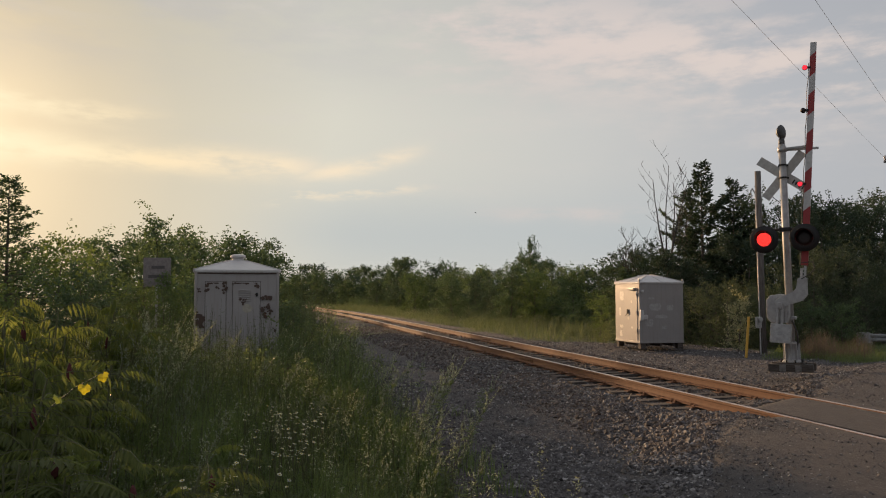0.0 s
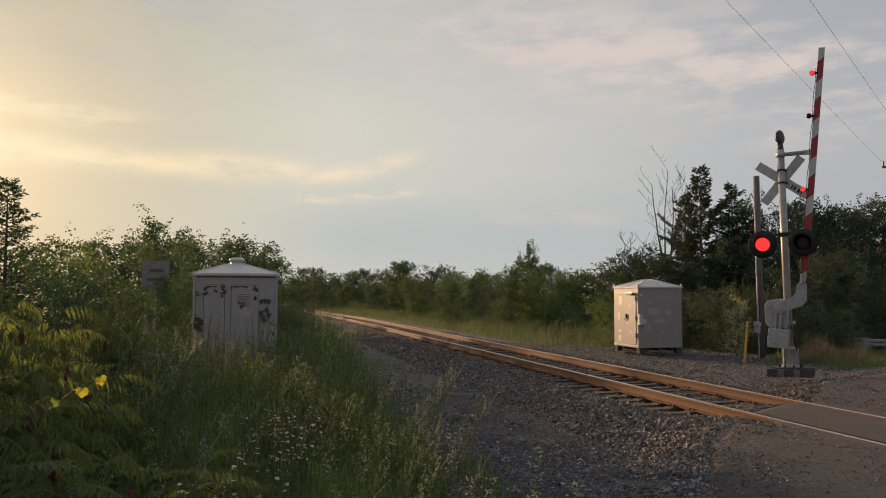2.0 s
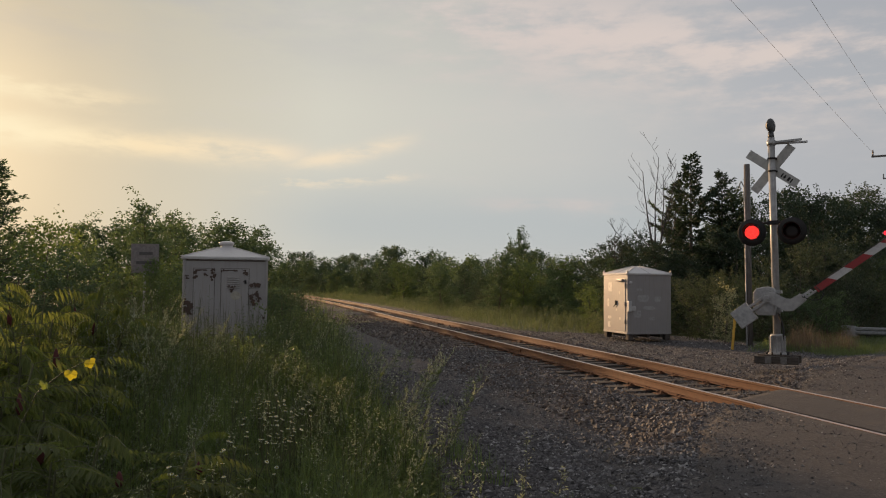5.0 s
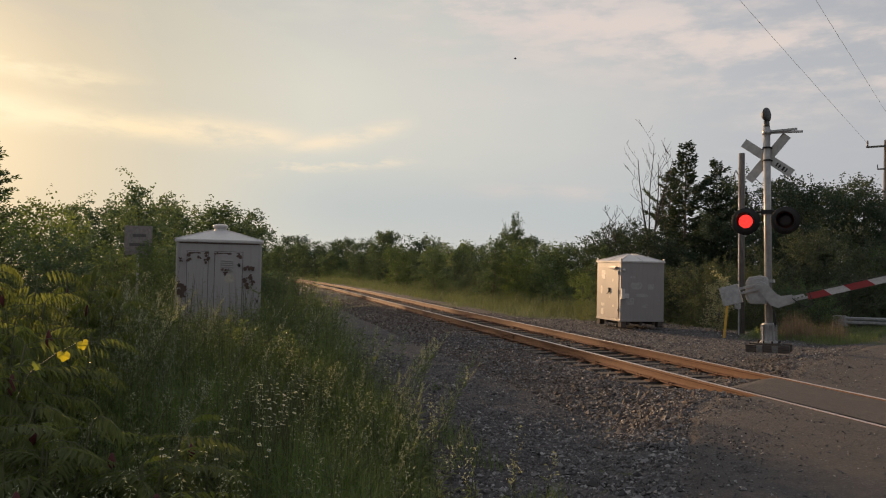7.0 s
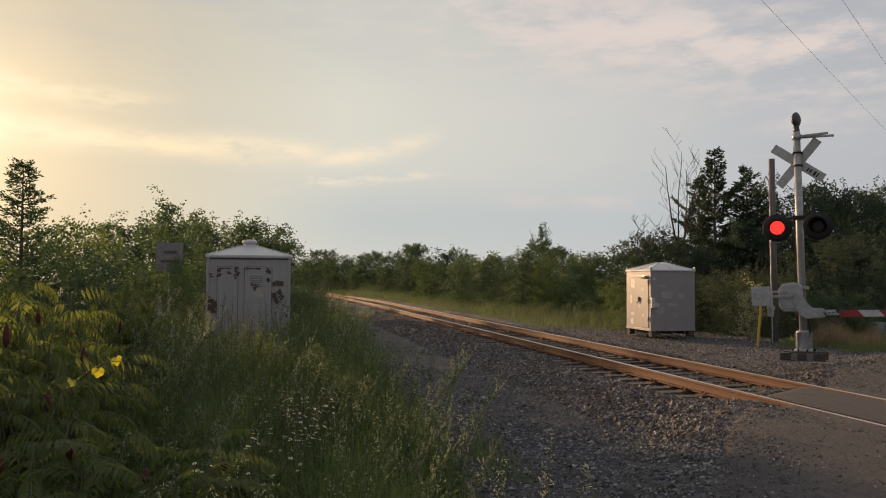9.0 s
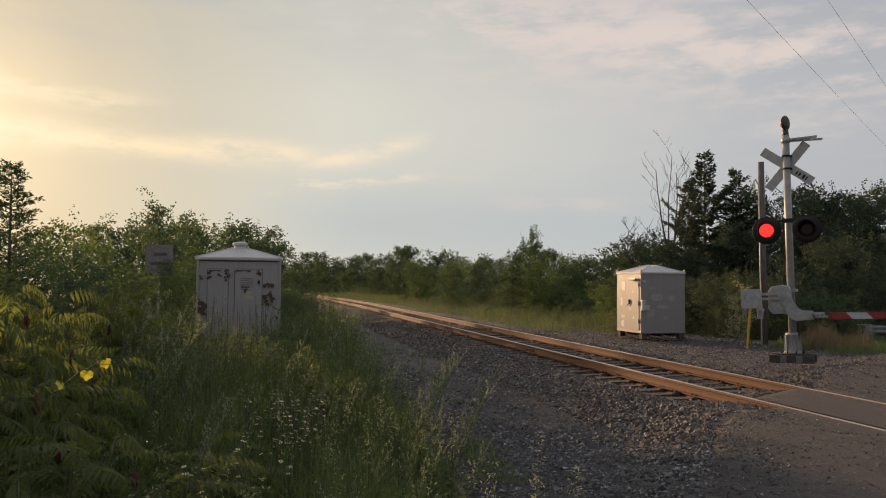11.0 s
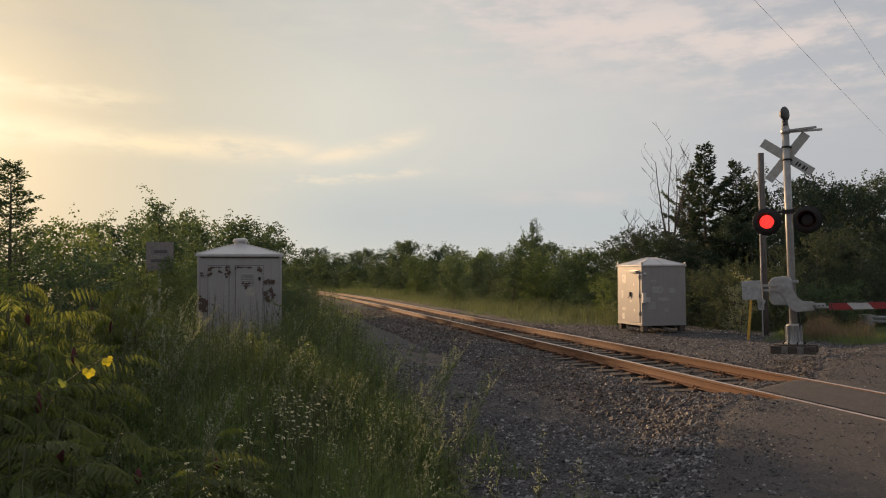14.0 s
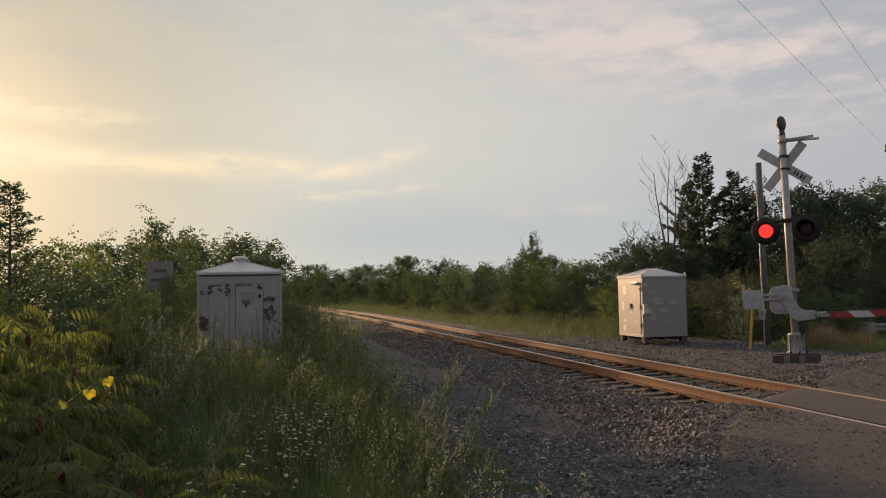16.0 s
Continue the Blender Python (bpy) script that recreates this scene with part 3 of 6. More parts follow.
def build_signal():
    s = thing("crossing_signal", "silver railway crossing signal with crossbuck and twin red lamps", "crossing signal", pose(*MAST, 0, 0, TURN) @ pose(0, 0, 0, 0, -1.2, 0))
    bm = B()
    rod(bm, (0, 0, 0.45), (0, 0, 5.06), 0.083, 0.078, 20)
    part("mast", bm, SILVER, s, "silver-painted steel mast")
    # two dark beams under a plate, and the ribbed pedestal
    bm = B()
    for y in (-0.26, 0.26):
        box(bm, (0, y, 0.0), (0.92, 0.16, 0.17), 0.012)
    part("foundation", bm, TIE, s, "dark weathered foundation beams")
    bm = B()
    for sx in (-0.16, 0.16):
        box(bm, (sx, 0, 0.0), (0.13, 0.74, 0.15), 0.01)
    part("footing", bm, CONCRETE, s)
    bm = B()
    part("base_plate", box(B(), (0, 0, 0.10), (0.56, 0.56, 0.03), 0.006), TIE, s, "dark steel base plate")
    lathe(bm, [(0.21, 0.115), (0.19, 0.145), (0.14, 0.18), (0.125, 0.21), (0.125, 0.50), (0.15, 0.52), (0.15, 0.55), (0.10, 0.57)], 20)
    part("pedestal", bm, SILVER, s, "silver cast pedestal")
    rib = bm_mesh("rib", box(B(), (0.15, 0, 0.32), (0.055, 0.025, 0.42), 0.006), SILVER)
    bolt = bm_mesh("anchor_bolt", rod(B(), (0.235, 0, 0.11), (0.235, 0, 0.17), 0.02, 0.02, 6), BLACK)
    for k in range(8):
        part("rib", rib, None, s).matrix_basis = pose(0, 0, 0, 0, 0, 45 * k)
        part("anchor_bolt", bolt, None, s).matrix_basis = pose(0, 0, 0, 0, 0, 45 * k + 23)
    # gate mechanism housing, on brackets clamped to the mast
    px, py, pz = PIVOT
    out = [(-0.25, -0.33), (-0.28, -0.27), (-0.28, 0.10), (-0.20, 0.21), (0.03, 0.245), (0.17, 0.215), (0.21, 0.14), (0.21, -0.27), (0.17, -0.40), (-0.18, -0.40)]
    part("gate_housing", slab(B(), [(px + x * 0.95, pz + z) for x, z in out], 0.30, Matrix.Translation((0, -0.23, 0)), 0, 0.025), SILVER, s, "silver-grey gate mechanism housing")
    bm = B()
    slab(bm, [(px + x * 0.80, pz + z * 0.8 - 0.01) for x, z in out], 0.02, Matrix.Translation((0, -0.392, 0)), 0, 0.006)
    for x, z in ((-0.19, 0.12), (0.12, 0.15), (0.13, -0.25), (-0.19, -0.25)):
        rod(bm, (px + x, -0.40, pz + z), (px + x, -0.415, pz + z), 0.018, 0.018, 8)
    part("housing_door", bm, SILVER, s)
    for z in (pz + 0.12, pz - 0.30):
        bm = B()
        box(bm, (0, -0.04, z), (0.26, 0.12, 0.07), 0.012)
        box(bm, (0, 0.09, z), (0.26, 0.04, 0.07), 0.01)
        for sx in (-0.105, 0.105):
            rod(bm, (sx, -0.14, z), (sx, 0.14, z), 0.012, 0.012, 8)
        part("mast_clamp", bm, GALV, s)
    bm = B()
    tube(bm, [(0.05, -0.10, pz - 0.36), (0.12, -0.12, pz - 0.55), (0.15, -0.08, pz - 0.80), (0.10, -0.06, pz - 1.05)], 0.022, 8)
    part("conduit", bm, CABLE, s)
    # crossarm and lamps
    bm = B()
    rod(bm, (-0.46, -0.08, 3.10), (0.46, -0.08, 3.10), 0.026, 0.026, 10)
    for sx in (-1, 1):
        tube(bm, [(sx * 0.42, -0.08, 3.10), (sx * 0.44, -0.30, 3.10), (sx * 0.43, -0.46, 3.06), (sx * 0.415, -0.50, 2.95)], 0.026, 8)
    box(bm, (0, -0.02, 3.10), (0.25, 0.25, 0.09), 0.015)
    part("crossarm", bm, BLACK, s, "dark crossarm with a cast junction box")
    lens_covers = [build_lamp(s, -0.385), build_lamp(s, 0.435)]
    # crossbuck, seen from its plain back
    for ang, y in ((-37.5, 0.10), (50.0, 0.13)):
        blade = part("crossbuck_blade", box(B(), (0, 0, 0), (1.30, 0.006, 0.205), 0.002), ALU, s, "plain grey back of a crossbuck blade")
        blade.matrix_basis = pose(0.0, y, 4.36, 0, -ang, 0)
        if ang < 0:
            bm = B()
            for i, (x, w, h) in enumerate(((0.26, 0.03, 0.10), (0.33, 0.05, 0.03), (0.33, 0.03, 0.09), (0.43, 0.05, 0.10), (0.50, 0.03, 0.10))):
                box(bm, (x, -0.005, -0.01), (w, 0.003, h))
            part("faded_lettering", bm, BLACK, blade, "dark illegible marks")
    bm = B()
    for z in (4.58, 4.29):
        lathe(bm, [(0.09, z - 0.02), (0.093, z - 0.018), (0.093, z + 0.018), (0.09, z + 0.02)], 20)
        box(bm, (0, 0.09, z), (0.22, 0.02, 0.04), 0.004)
    part("band_clamp", bm, BLACK, s)
    # twin bars held out from the mast top
    bm = B()
    lathe(bm, [(0.085, 4.88), (0.098, 4.885), (0.098, 4.995), (0.085, 5.0)], 20)
    box(bm, (0.32, -0.03, 4.95), (0.66, 0.045, 0.05), 0.006, Matrix.Rotation(radians(-6), 4, "Z"))
    box(bm, (0.38, 0.12, 4.93), (0.74, 0.045, 0.05), 0.006, Matrix.Rotation(radians(14), 4, "Z"))
    part("sign_bracket", bm, GALV, s, "galvanised twin-bar bracket")
    bm = B()
    rod(bm, (0, 0, 5.02), (0, 0, 5.20), 0.075, 0.06, 16)
    lathe(bm, [(0.04, -0.07), (0.09, -0.065), (0.13, -0.03), (0.15, 0.0), (0.17, 0.012), (0.17, 0.03), (0.12, 0.06), (0.05, 0.07)], 22, pose(-0.01, 0, 5.34, 90, 0, 66))
    part("bell", bm, BELLGREY, s, "dark weathered warning bell")
    return s, lens_covers


signal, lamp_lens_covers = build_signal()


def build_gate():
    """The arm turns round the shaft of the gate housing: x along the lowered arm, z up."""
    g = thing("crossing_gate", "red and white striped gate arm with grey counterweight", "crossing gate")
    bm = B()
    web = [(-0.10, 0.07), (0.07, 0.10), (0.17, 0.02), (0.30, -0.26), (0.38, -0.33), (0.60, -0.335), (0.62, -0.53), (0.26, -0.56), (0.12, -0.47), (0.03, -0.20), (-0.03, -0.10), (-0.10, -0.07)]
    slab(bm, web, 0.05, None, 0, 0.012)
    slab(bm, [(0.36, -0.35), (0.62, -0.36), (0.62, -0.51), (0.33, -0.52)], 0.16, Matrix.Translation((0, 0.05, 0)), 0, 0.012)
    rod(bm, (0, -0.05, 0), (0, 0.10, 0), 0.085, 0.085, 20)
    rod(bm, (0, -0.065, 0), (0, -0.04, 0), 0.05, 0.06, 16)
    part("bracket", bm, SILVER, g, "silver-grey cast arm bracket")
    bm = B()
    for z in (0.045, -0.06):
        box(bm, (-0.28, 0.0, z), (0.54, 0.035, 0.055), 0.006)
    part("counterweight_bar", bm, SILVER, g)
    bm = B()
    for y in (-0.055, 0.0, 0.055):
        box(bm, (-0.63, y, -0.05), (0.42, 0.05, 0.43), 0.01)
    for dz in (-0.05, 0.05):
        rod(bm, (-0.63, -0.11, dz - 0.05), (-0.63, 0.10, dz - 0.05), 0.016, 0.016, 8)
    box(bm, (-0.63, -0.084, -0.05), (0.012, 0.01, 0.16))
    part("counterweight", bm, GALV, g, "stacked grey steel counterweight plates")
    bm = B()
    box(bm, (0.70, 0.10, -0.40), (0.26, 0.05, 0.05), 0.006)
    box(bm, (0.74, 0.12, -0.47), (0.30, 0.03, 0.05), 0.006)
    for x in (0.66, 0.74, 0.82):
        rod(bm, (x, 0.05, -0.43), (x, 0.16, -0.43), 0.018, 0.018, 6)
    part("coupling", bm, GALV, g, "bolted galvanised arm coupling")
    # the arm, cut on the slant into red and white lengths
    x, i, zc = 0.90, 1, -0.455
    while x < 5.86:
        w = 0.40 if i == 1 else (0.47 if i % 2 else 0.39)
        x1 = min(x + w, 5.86)
        h = 0.072 - 0.010 * (x - 0.84) / 5
        lean = -0.06
        a = x - lean if i > 1 else x
        b = x + lean if i > 1 else x
        c = x1 + lean if x1 < 5.85 else x1
        d = x1 - lean if x1 < 5.85 else x1
        part("arm_section", slab(B(), [(a, zc - h), (d, zc - h), (c, zc + h), (b, zc + h)], 0.03, Matrix.Translation((0, 0.12, 0))), STRIPE_R if i % 2 else STRIPE_W, g, "red length of the arm" if i % 2 else "white length of the arm")
        x, i = x1, i + 1
    bm = B()
    pts = [(0.9 + 0.3 * k, 0.10, zc + 0.085 + 0.012 * math.sin(k * 2.1)) for k in range(16)]
    tube(bm, pts, 0.008, 5)
    tube(bm, [(0.60, -0.04, -0.42), (0.72, -0.05, -0.60), (0.86, -0.05, -0.68), (0.98, -0.04, -0.62), (0.95, -0.02, -0.40)], 0.010, 6)
    part("lamp_cable", bm, CABLE, g, "black cable along the arm")
    lens_covers = []
    for k, x in enumerate((2.70, 4.34, 5.30)):
        bm = B()
        lathe(bm, [(0.03, 0.06), (0.055, 0.05), (0.058, 0.0), (0.05, -0.004)], 16)
        box(bm, (0, 0.085, 0.03), (0.05, 0.08, 0.04), 0.006)
        lamp = part("arm_lamp", bm, BLACK, g, "small black lamp on the arm")
        lamp.matrix_basis = pose(x, 0.09, zc + 0.155, -90, 0, 0)
        part("lens", lathe(B(), [(0.05, -0.006), (0.05, -0.015), (0.035, -0.035), (0.01, -0.042)], 14), LITSMALL, lamp, "lit red lens")
        # added caps that hide the two flashing lenses, which always glow
        if k < 2:
            lens_covers.append(part("shutter", lathe(B(), [(0.052, 0.0), (0.052, -0.012), (0.036, -0.034), (0.01, -0.041)], 14), DARKRED, lamp, "added dark red cap that hides the lit lens"))
    return g, lens_covers


gate, arm_lens_covers = build_gate()


# ---- cabinets ----
def hip_roof(bm, w, d, z, rise, over, top):
    """A low hipped roof with a small flat top and a folded rim."""
    a = [bm.verts.new((sx * (w / 2 + over), sy * (d / 2 + over), z - 0.05)) for sx, sy in ((-1, -1), (1, -1), (1, 1), (-1, 1))]
    b = [bm.verts.new((sx * (w / 2 + over), sy * (d / 2 + over), z)) for sx, sy in ((-1, -1), (1, -1), (1, 1), (-1, 1))]
    c = [bm.verts.new((sx * top / 2, sy * top / 2, z + rise)) for sx, sy in ((-1, -1), (1, -1), (1, 1), (-1, 1))]
    for p, q in ((a, b), (b, c)):
        for i in range(4):
            bm.faces.new((p[i], p[(i + 1) % 4], q[(i + 1) % 4], q[i]))
    bm.faces.new(a[::-1])
    bm.faces.new(c)
    es = [e for e in bm.edges]
    bmesh.ops.bevel(bm, geom=es, offset=0.012, segments=2, affect="EDGES")
    return bm


def build_grey_cabinet():
    """Its door looks at the track."""
    w, d, h = 1.70, 1.84, 2.09
    c = thing("signal_cabinet", "grey painted steel signal cabinet with hipped roof, on blocks", "signal cabinet", pose(13.86, 25.32, -0.22))
    z0 = 0.07
    part("body", box(B(), (0, 0, z0 + h / 2), (w, d, h), 0.012), CREAM, c, "grey sheet-steel body with paler paint patches")
    part("roof", hip_roof(B(), w, d, z0 + h + 0.045, 0.27, 0.035, 0.20), SKYTONED_ROOF, c, "pale hipped steel roof, lightened for the sky it reflects")
    for sx in (-1, 1):
        for sy in (-1, 1):
            part("roof_seam", rod(B(), (sx * 0.10, sy * 0.10, z0 + h + 0.318), (sx * (w / 2 + 0.02), sy * (d / 2 + 0.02), z0 + h + 0.052), 0.02, 0.02, 6), SKYTONED_ROOF, c)
            part("lifting_lug", box(B(), (sx * (w / 2 - 0.01), sy * (d / 2 - 0.01), z0 + h + 0.08), (0.05, 0.05, 0.13), 0.008), GALV, c)
    for sy in (-1, 1):
        part("roof_seam", rod(B(), (0, sy * 0.10, z0 + h + 0.318), (0, sy * (d / 2 + 0.02), z0 + h + 0.052), 0.014, 0.014, 6), SKYTONED_ROOF, c)
        part("roof_seam", rod(B(), (sy * 0.10, 0, z0 + h + 0.318), (sy * (w / 2 + 0.02), 0, z0 + h + 0.052), 0.014, 0.014, 6), SKYTONED_ROOF, c)
    for x in (-0.72, 0.72):
        for y in (-0.82, 0.82):
            part("block", box(B(), (x, y, -0.03), (0.20, 0.20, 0.20), 0.01), TIE, c, "dark timber block")
    for x in (-0.5, 0.0, 0.5):
        part("skid", box(B(), (x, 0, 0.015), (0.10, d * 0.92, 0.12), 0.006), TIE, c, "dark timber skid")
    for sx in (-1, 1):
        part("base_rail", box(B(), (sx * (w / 2 + 0.004), 0, 0.11), (0.02, d, 0.07), 0.003), CREAM, c)
    for sy in (-1, 1):
        part("base_rail", box(B(), (0, sy * (d / 2 + 0.004), 0.11), (w - 0.03, 0.02, 0.07), 0.003), CREAM, c)
    door = part("door", box(B(), (-w / 2 - 0.009, -0.06, z0 + h * 0.49), (0.018, 1.44, 1.84), 0.005), CREAM, c, "sunlit grey steel door")
    for z in (0.50, 1.12, 1.78):
        part("hinge", rod(B(), (-w / 2 - 0.035, -0.785, z - 0.07), (-w / 2 - 0.035, -0.785, z + 0.07), 0.018, 0.018, 8), GALV, door)
    bm = B()
    box(bm, (-w / 2 - 0.05, -0.12, 1.16), (0.04, 0.07, 0.16), 0.006)
    rod(bm, (-w / 2 - 0.06, -0.12, 1.08), (-w / 2 - 0.06, 0.02, 1.02), 0.014, 0.014, 8)
    part("handle", bm, BLACK, door, "dark door handle")
    # touch-up paint, brushed on in ragged patches
    def daub(y, z, a, b, seed):
        rnd = random.Random(seed)
        vs = []
        for k in range(14):
            q = 2 * math.pi * k / 14
            s = rnd.uniform(0.88, 1.06)
            cx, cz = math.cos(q), math.sin(q)
            m = max(abs(cx), abs(cz))
            vs.append((y + a / 2 * s * cx / m ** 0.92, z + b / 2 * s * cz / m ** 0.92))
        return vs
    for k, (y, z, a, b) in enumerate(((0.36, 1.72, 0.30, 0.34), (-0.36, 1.52, 0.10, 0.10), (-0.40, 0.60, 0.11, 0.09), (0.50, 1.16, 0.16, 0.30), (0.40, 0.62, 0.26, 0.12), (0.44, 0.36, 0.22, 0.22), (-0.14, 1.02, 0.12, 0.30))):
        bm = slab(B(), daub(y, z, a, b, k), 0.003, Matrix.Translation((-w / 2 - 0.0195, 0, 0)) @ Matrix.Rotation(radians(90), 4, "Z"))
        part("paint_patch", bm, PATCH, door, "pale paint patch")
    part("lamp_hood", box(B(), (-w / 2 - 0.055, -0.46, 1.96), (0.11, 0.46, 0.075), 0.012), CREAM, c, "small canopy over the door")
    bm = B()
    box(bm, (-w / 2 + 0.05, -d / 2 - 0.055, 1.05), (0.12, 0.11, 0.36), 0.012)
    box(bm, (-w / 2 + 0.19, -d / 2 - 0.035, 0.98), (0.20, 0.07, 0.16), 0.01)
    part("meter_box", bm, STRIPE_W, c, "small pale service box")
    part("vent_cap", lathe(B(), [(0.05, 0), (0.055, 0.03), (0.03, 0.05)], 12, pose(-w / 2 + 0.11, -d / 2, 1.88, 90, 0, 0)), STRIPE_W, c)
    for k, (x, z, a, b) in enumerate(((-0.24, 1.33, 0.44, 0.25), (-0.48, 0.78, 0.32, 0.26), (-0.02, 1.00, 0.46, 0.13), (0.32, 1.30, 0.26, 0.20), (-0.40, 1.64, 0.22, 0.08), (0.10, 0.62, 0.20, 0.12))):
        bm = slab(B(), daub(x, z, a, b, 20 + k), 0.003, Matrix.Translation((0, -d / 2 - 0.0035, 0)))
        part("paint_patch", bm, GREYPATCH, c, "lighter repainted patch")
    return c


def build_old_cabinet():
    w, d, h = 1.52, 1.45, 2.27
    c = thing("relay_cabinet", "old silver-grey relay cabinet with rust patches standing in weeds", "relay cabinet", pose(-0.34, 15.75, -0.45, 0, 0, 1.0))
    z0 = 0.18
    part("body", box(B(), (0, 0, z0 + h / 2), (w, d, h), 0.015), OLDPAINT, c, "weathered silver-grey sheet-steel body")
    part("roof", hip_roof(B(), w, d, z0 + h + 0.035, 0.205, 0.045, 0.26), SKYTONED_ROOF, c, "pale hipped roof, lightened for the sky it reflects")
    bm = B()
    lathe(bm, [(0.165, 0.0), (0.16, 0.04), (0.115, 0.05), (0.115, 0.085), (0.145, 0.09), (0.145, 0.135), (0.12, 0.150), (0.04, 0.165)], 22, Matrix.Translation((0, 0, z0 + h + 0.205)))
    part("roof_vent", bm, SKYTONED_ROOF, c, "round capped roof vent")
    for sx in (-1, 1):
        for sy in (-1, 1):
            part("roof_seam", rod(B(), (sx * 0.13, sy * 0.13, z0 + h + 0.243), (sx * (w / 2 + 0.035), sy * (d / 2 + 0.035), z0 + h + 0.040), 0.012, 0.012, 6), SKYTONED_ROOF, c)
    # the eaves' shade is painted as a band, in the rust colour
    part("eave_band", box(B(), (0, 0, z0 + h - 0.025), (w + 0.03, d + 0.03, 0.03), 0.004), RUSTSPOT, c, "rust-brown band painted as the dark shaded gap under the eaves")
    part("plinth", box(B(), (0, 0, 0.08), (w * 0.97, d * 0.97, 0.26), 0.02), CONCRETE, c)
    zt, hd = 2.26, 1.86
    for x, wd in ((-0.39, 0.37), (0.17, 0.50)):
        door = part("door", box(B(), (x, -d / 2 - 0.010, zt - hd / 2), (wd, 0.024, hd), 0.007), OLDPAINT, c, "flush steel door with rusty edges")
        # thin dark strips on the body: the shade in the door gaps is painted
        for sx in (-1, 1):
            part("door_gap", box(B(), (x + sx * (wd / 2 + 0.005), -d / 2 - 0.002, zt - hd / 2), (0.010, 0.010, hd)), GAPSHADE, door, "dark strip painted as the shaded gap beside the door")
        part("door_gap", box(B(), (x, -d / 2 - 0.002, zt + 0.008), (wd + 0.028, 0.010, 0.010)), GAPSHADE, door, "dark strip painted as the shaded gap over the door")
        rnd = random.Random(int(x * 100))
        bm = B()
        for k in range(9):
            xx = x - wd / 2 + 0.04 + (wd - 0.08) * rnd.random()
            wide, deep = rnd.uniform(0.02, 0.05), rnd.uniform(0.01, 0.045)
            vs = [(xx + wide * math.cos(q * 0.7) * rnd.uniform(0.7, 1.2), zt - 0.012 - deep * (0.5 + 0.5 * math.sin(q * 0.7)) * rnd.uniform(0.7, 1.1)) for q in range(9)]
            slab(bm, vs, 0.004, Matrix.Translation((0, -d / 2 - 0.0235 - 0.0004 * k, 0)))
        part("rust_edge", bm, RUSTSPOT, door, "brown rust along the top edge")
        if x > 0:
            for k in range(6):
                part("louvre", box(B(), (x - 0.03, -d / 2 - 0.028, zt - 0.16 - 0.040 * k), (0.22, 0.018, 0.014), 0.003, Matrix.Rotation(radians(25), 4, "X")), OLDPAINT, door, "pressed vent louvre")
            part("latch", box(B(), (x + 0.19, -d / 2 - 0.036, zt - 0.24), (0.035, 0.03, 0.07), 0.006), BLACK, door)
            disc = [(0.185 + 0.10 * math.cos(q * 0.483) * rnd.uniform(0.85, 1.1), 1.76 + 0.085 * math.sin(q * 0.483) * rnd.uniform(0.85, 1.1)) for q in range(13)]
            part("paint_patch", slab(B(), disc, 0.003, Matrix.Translation((0, -d / 2 - 0.0235, 0))), FADED, door, "pale yellowish paint patch")
    # rust eaten through the paint, in ragged blots
    blots = ((-0.69, 1.83, 0.035), (-0.54, 1.83, 0.05), (-0.54, 1.93, 0.04), (-0.36, 1.88, 0.035), (-0.23, 1.93, 0.04), (-0.23, 1.82, 0.05), (-0.06, 1.94, 0.03), (0.36, 1.76, 0.03), (0.07, 1.61, 0.06), (0.14, 1.63, 0.035),
             (0.50, 1.67, 0.055), (0.58, 1.66, 0.055), (0.56, 1.55, 0.045), (0.50, 1.46, 0.05), (0.60, 1.45, 0.05), (0.53, 1.37, 0.055), (0.63, 1.40, 0.035),
             (-0.69, 1.36, 0.07), (-0.63, 1.30, 0.07), (-0.67, 1.20, 0.08), (-0.60, 1.18, 0.05), (0.36, 1.93, 0.05), (0.70, 1.05, 0.03))
    for k, (x, z, r) in enumerate(blots):
        bm = B()
        for q in range(5):
            rr = r * (0.30 + 0.42 * noise.random())
            cx, cz = x + noise.random_vector().x * r * 0.8, z0 + z + 0.1 + noise.random_vector().z * r * 0.9
            vs = []
            for i in range(11):
                a = 2 * math.pi * i / 11
                s = rr * (0.7 + 0.5 * noise.random())
                vs.append((max(-w / 2 + 0.02, min(w / 2 - 0.02, cx + s * math.cos(a))), cz + s * math.sin(a)))
            slab(bm, vs, 0.004, Matrix.Translation((0, -d / 2 - 0.029 - 0.0012 * ((k * 5 + q) % 7), 0)))
        part("rust_patch", bm, RUSTSPOT, c, "ragged brown rust patch")
    for sx in (-1, 1):
        part("corner_trim", box(B(), (sx * (w / 2 - 0.012), -d / 2 - 0.006, z0 + h / 2), (0.05, 0.03, h - 0.02), 0.006), OLDPAINT, c)
    return c


build_grey_cabinet()
build_old_cabinet()


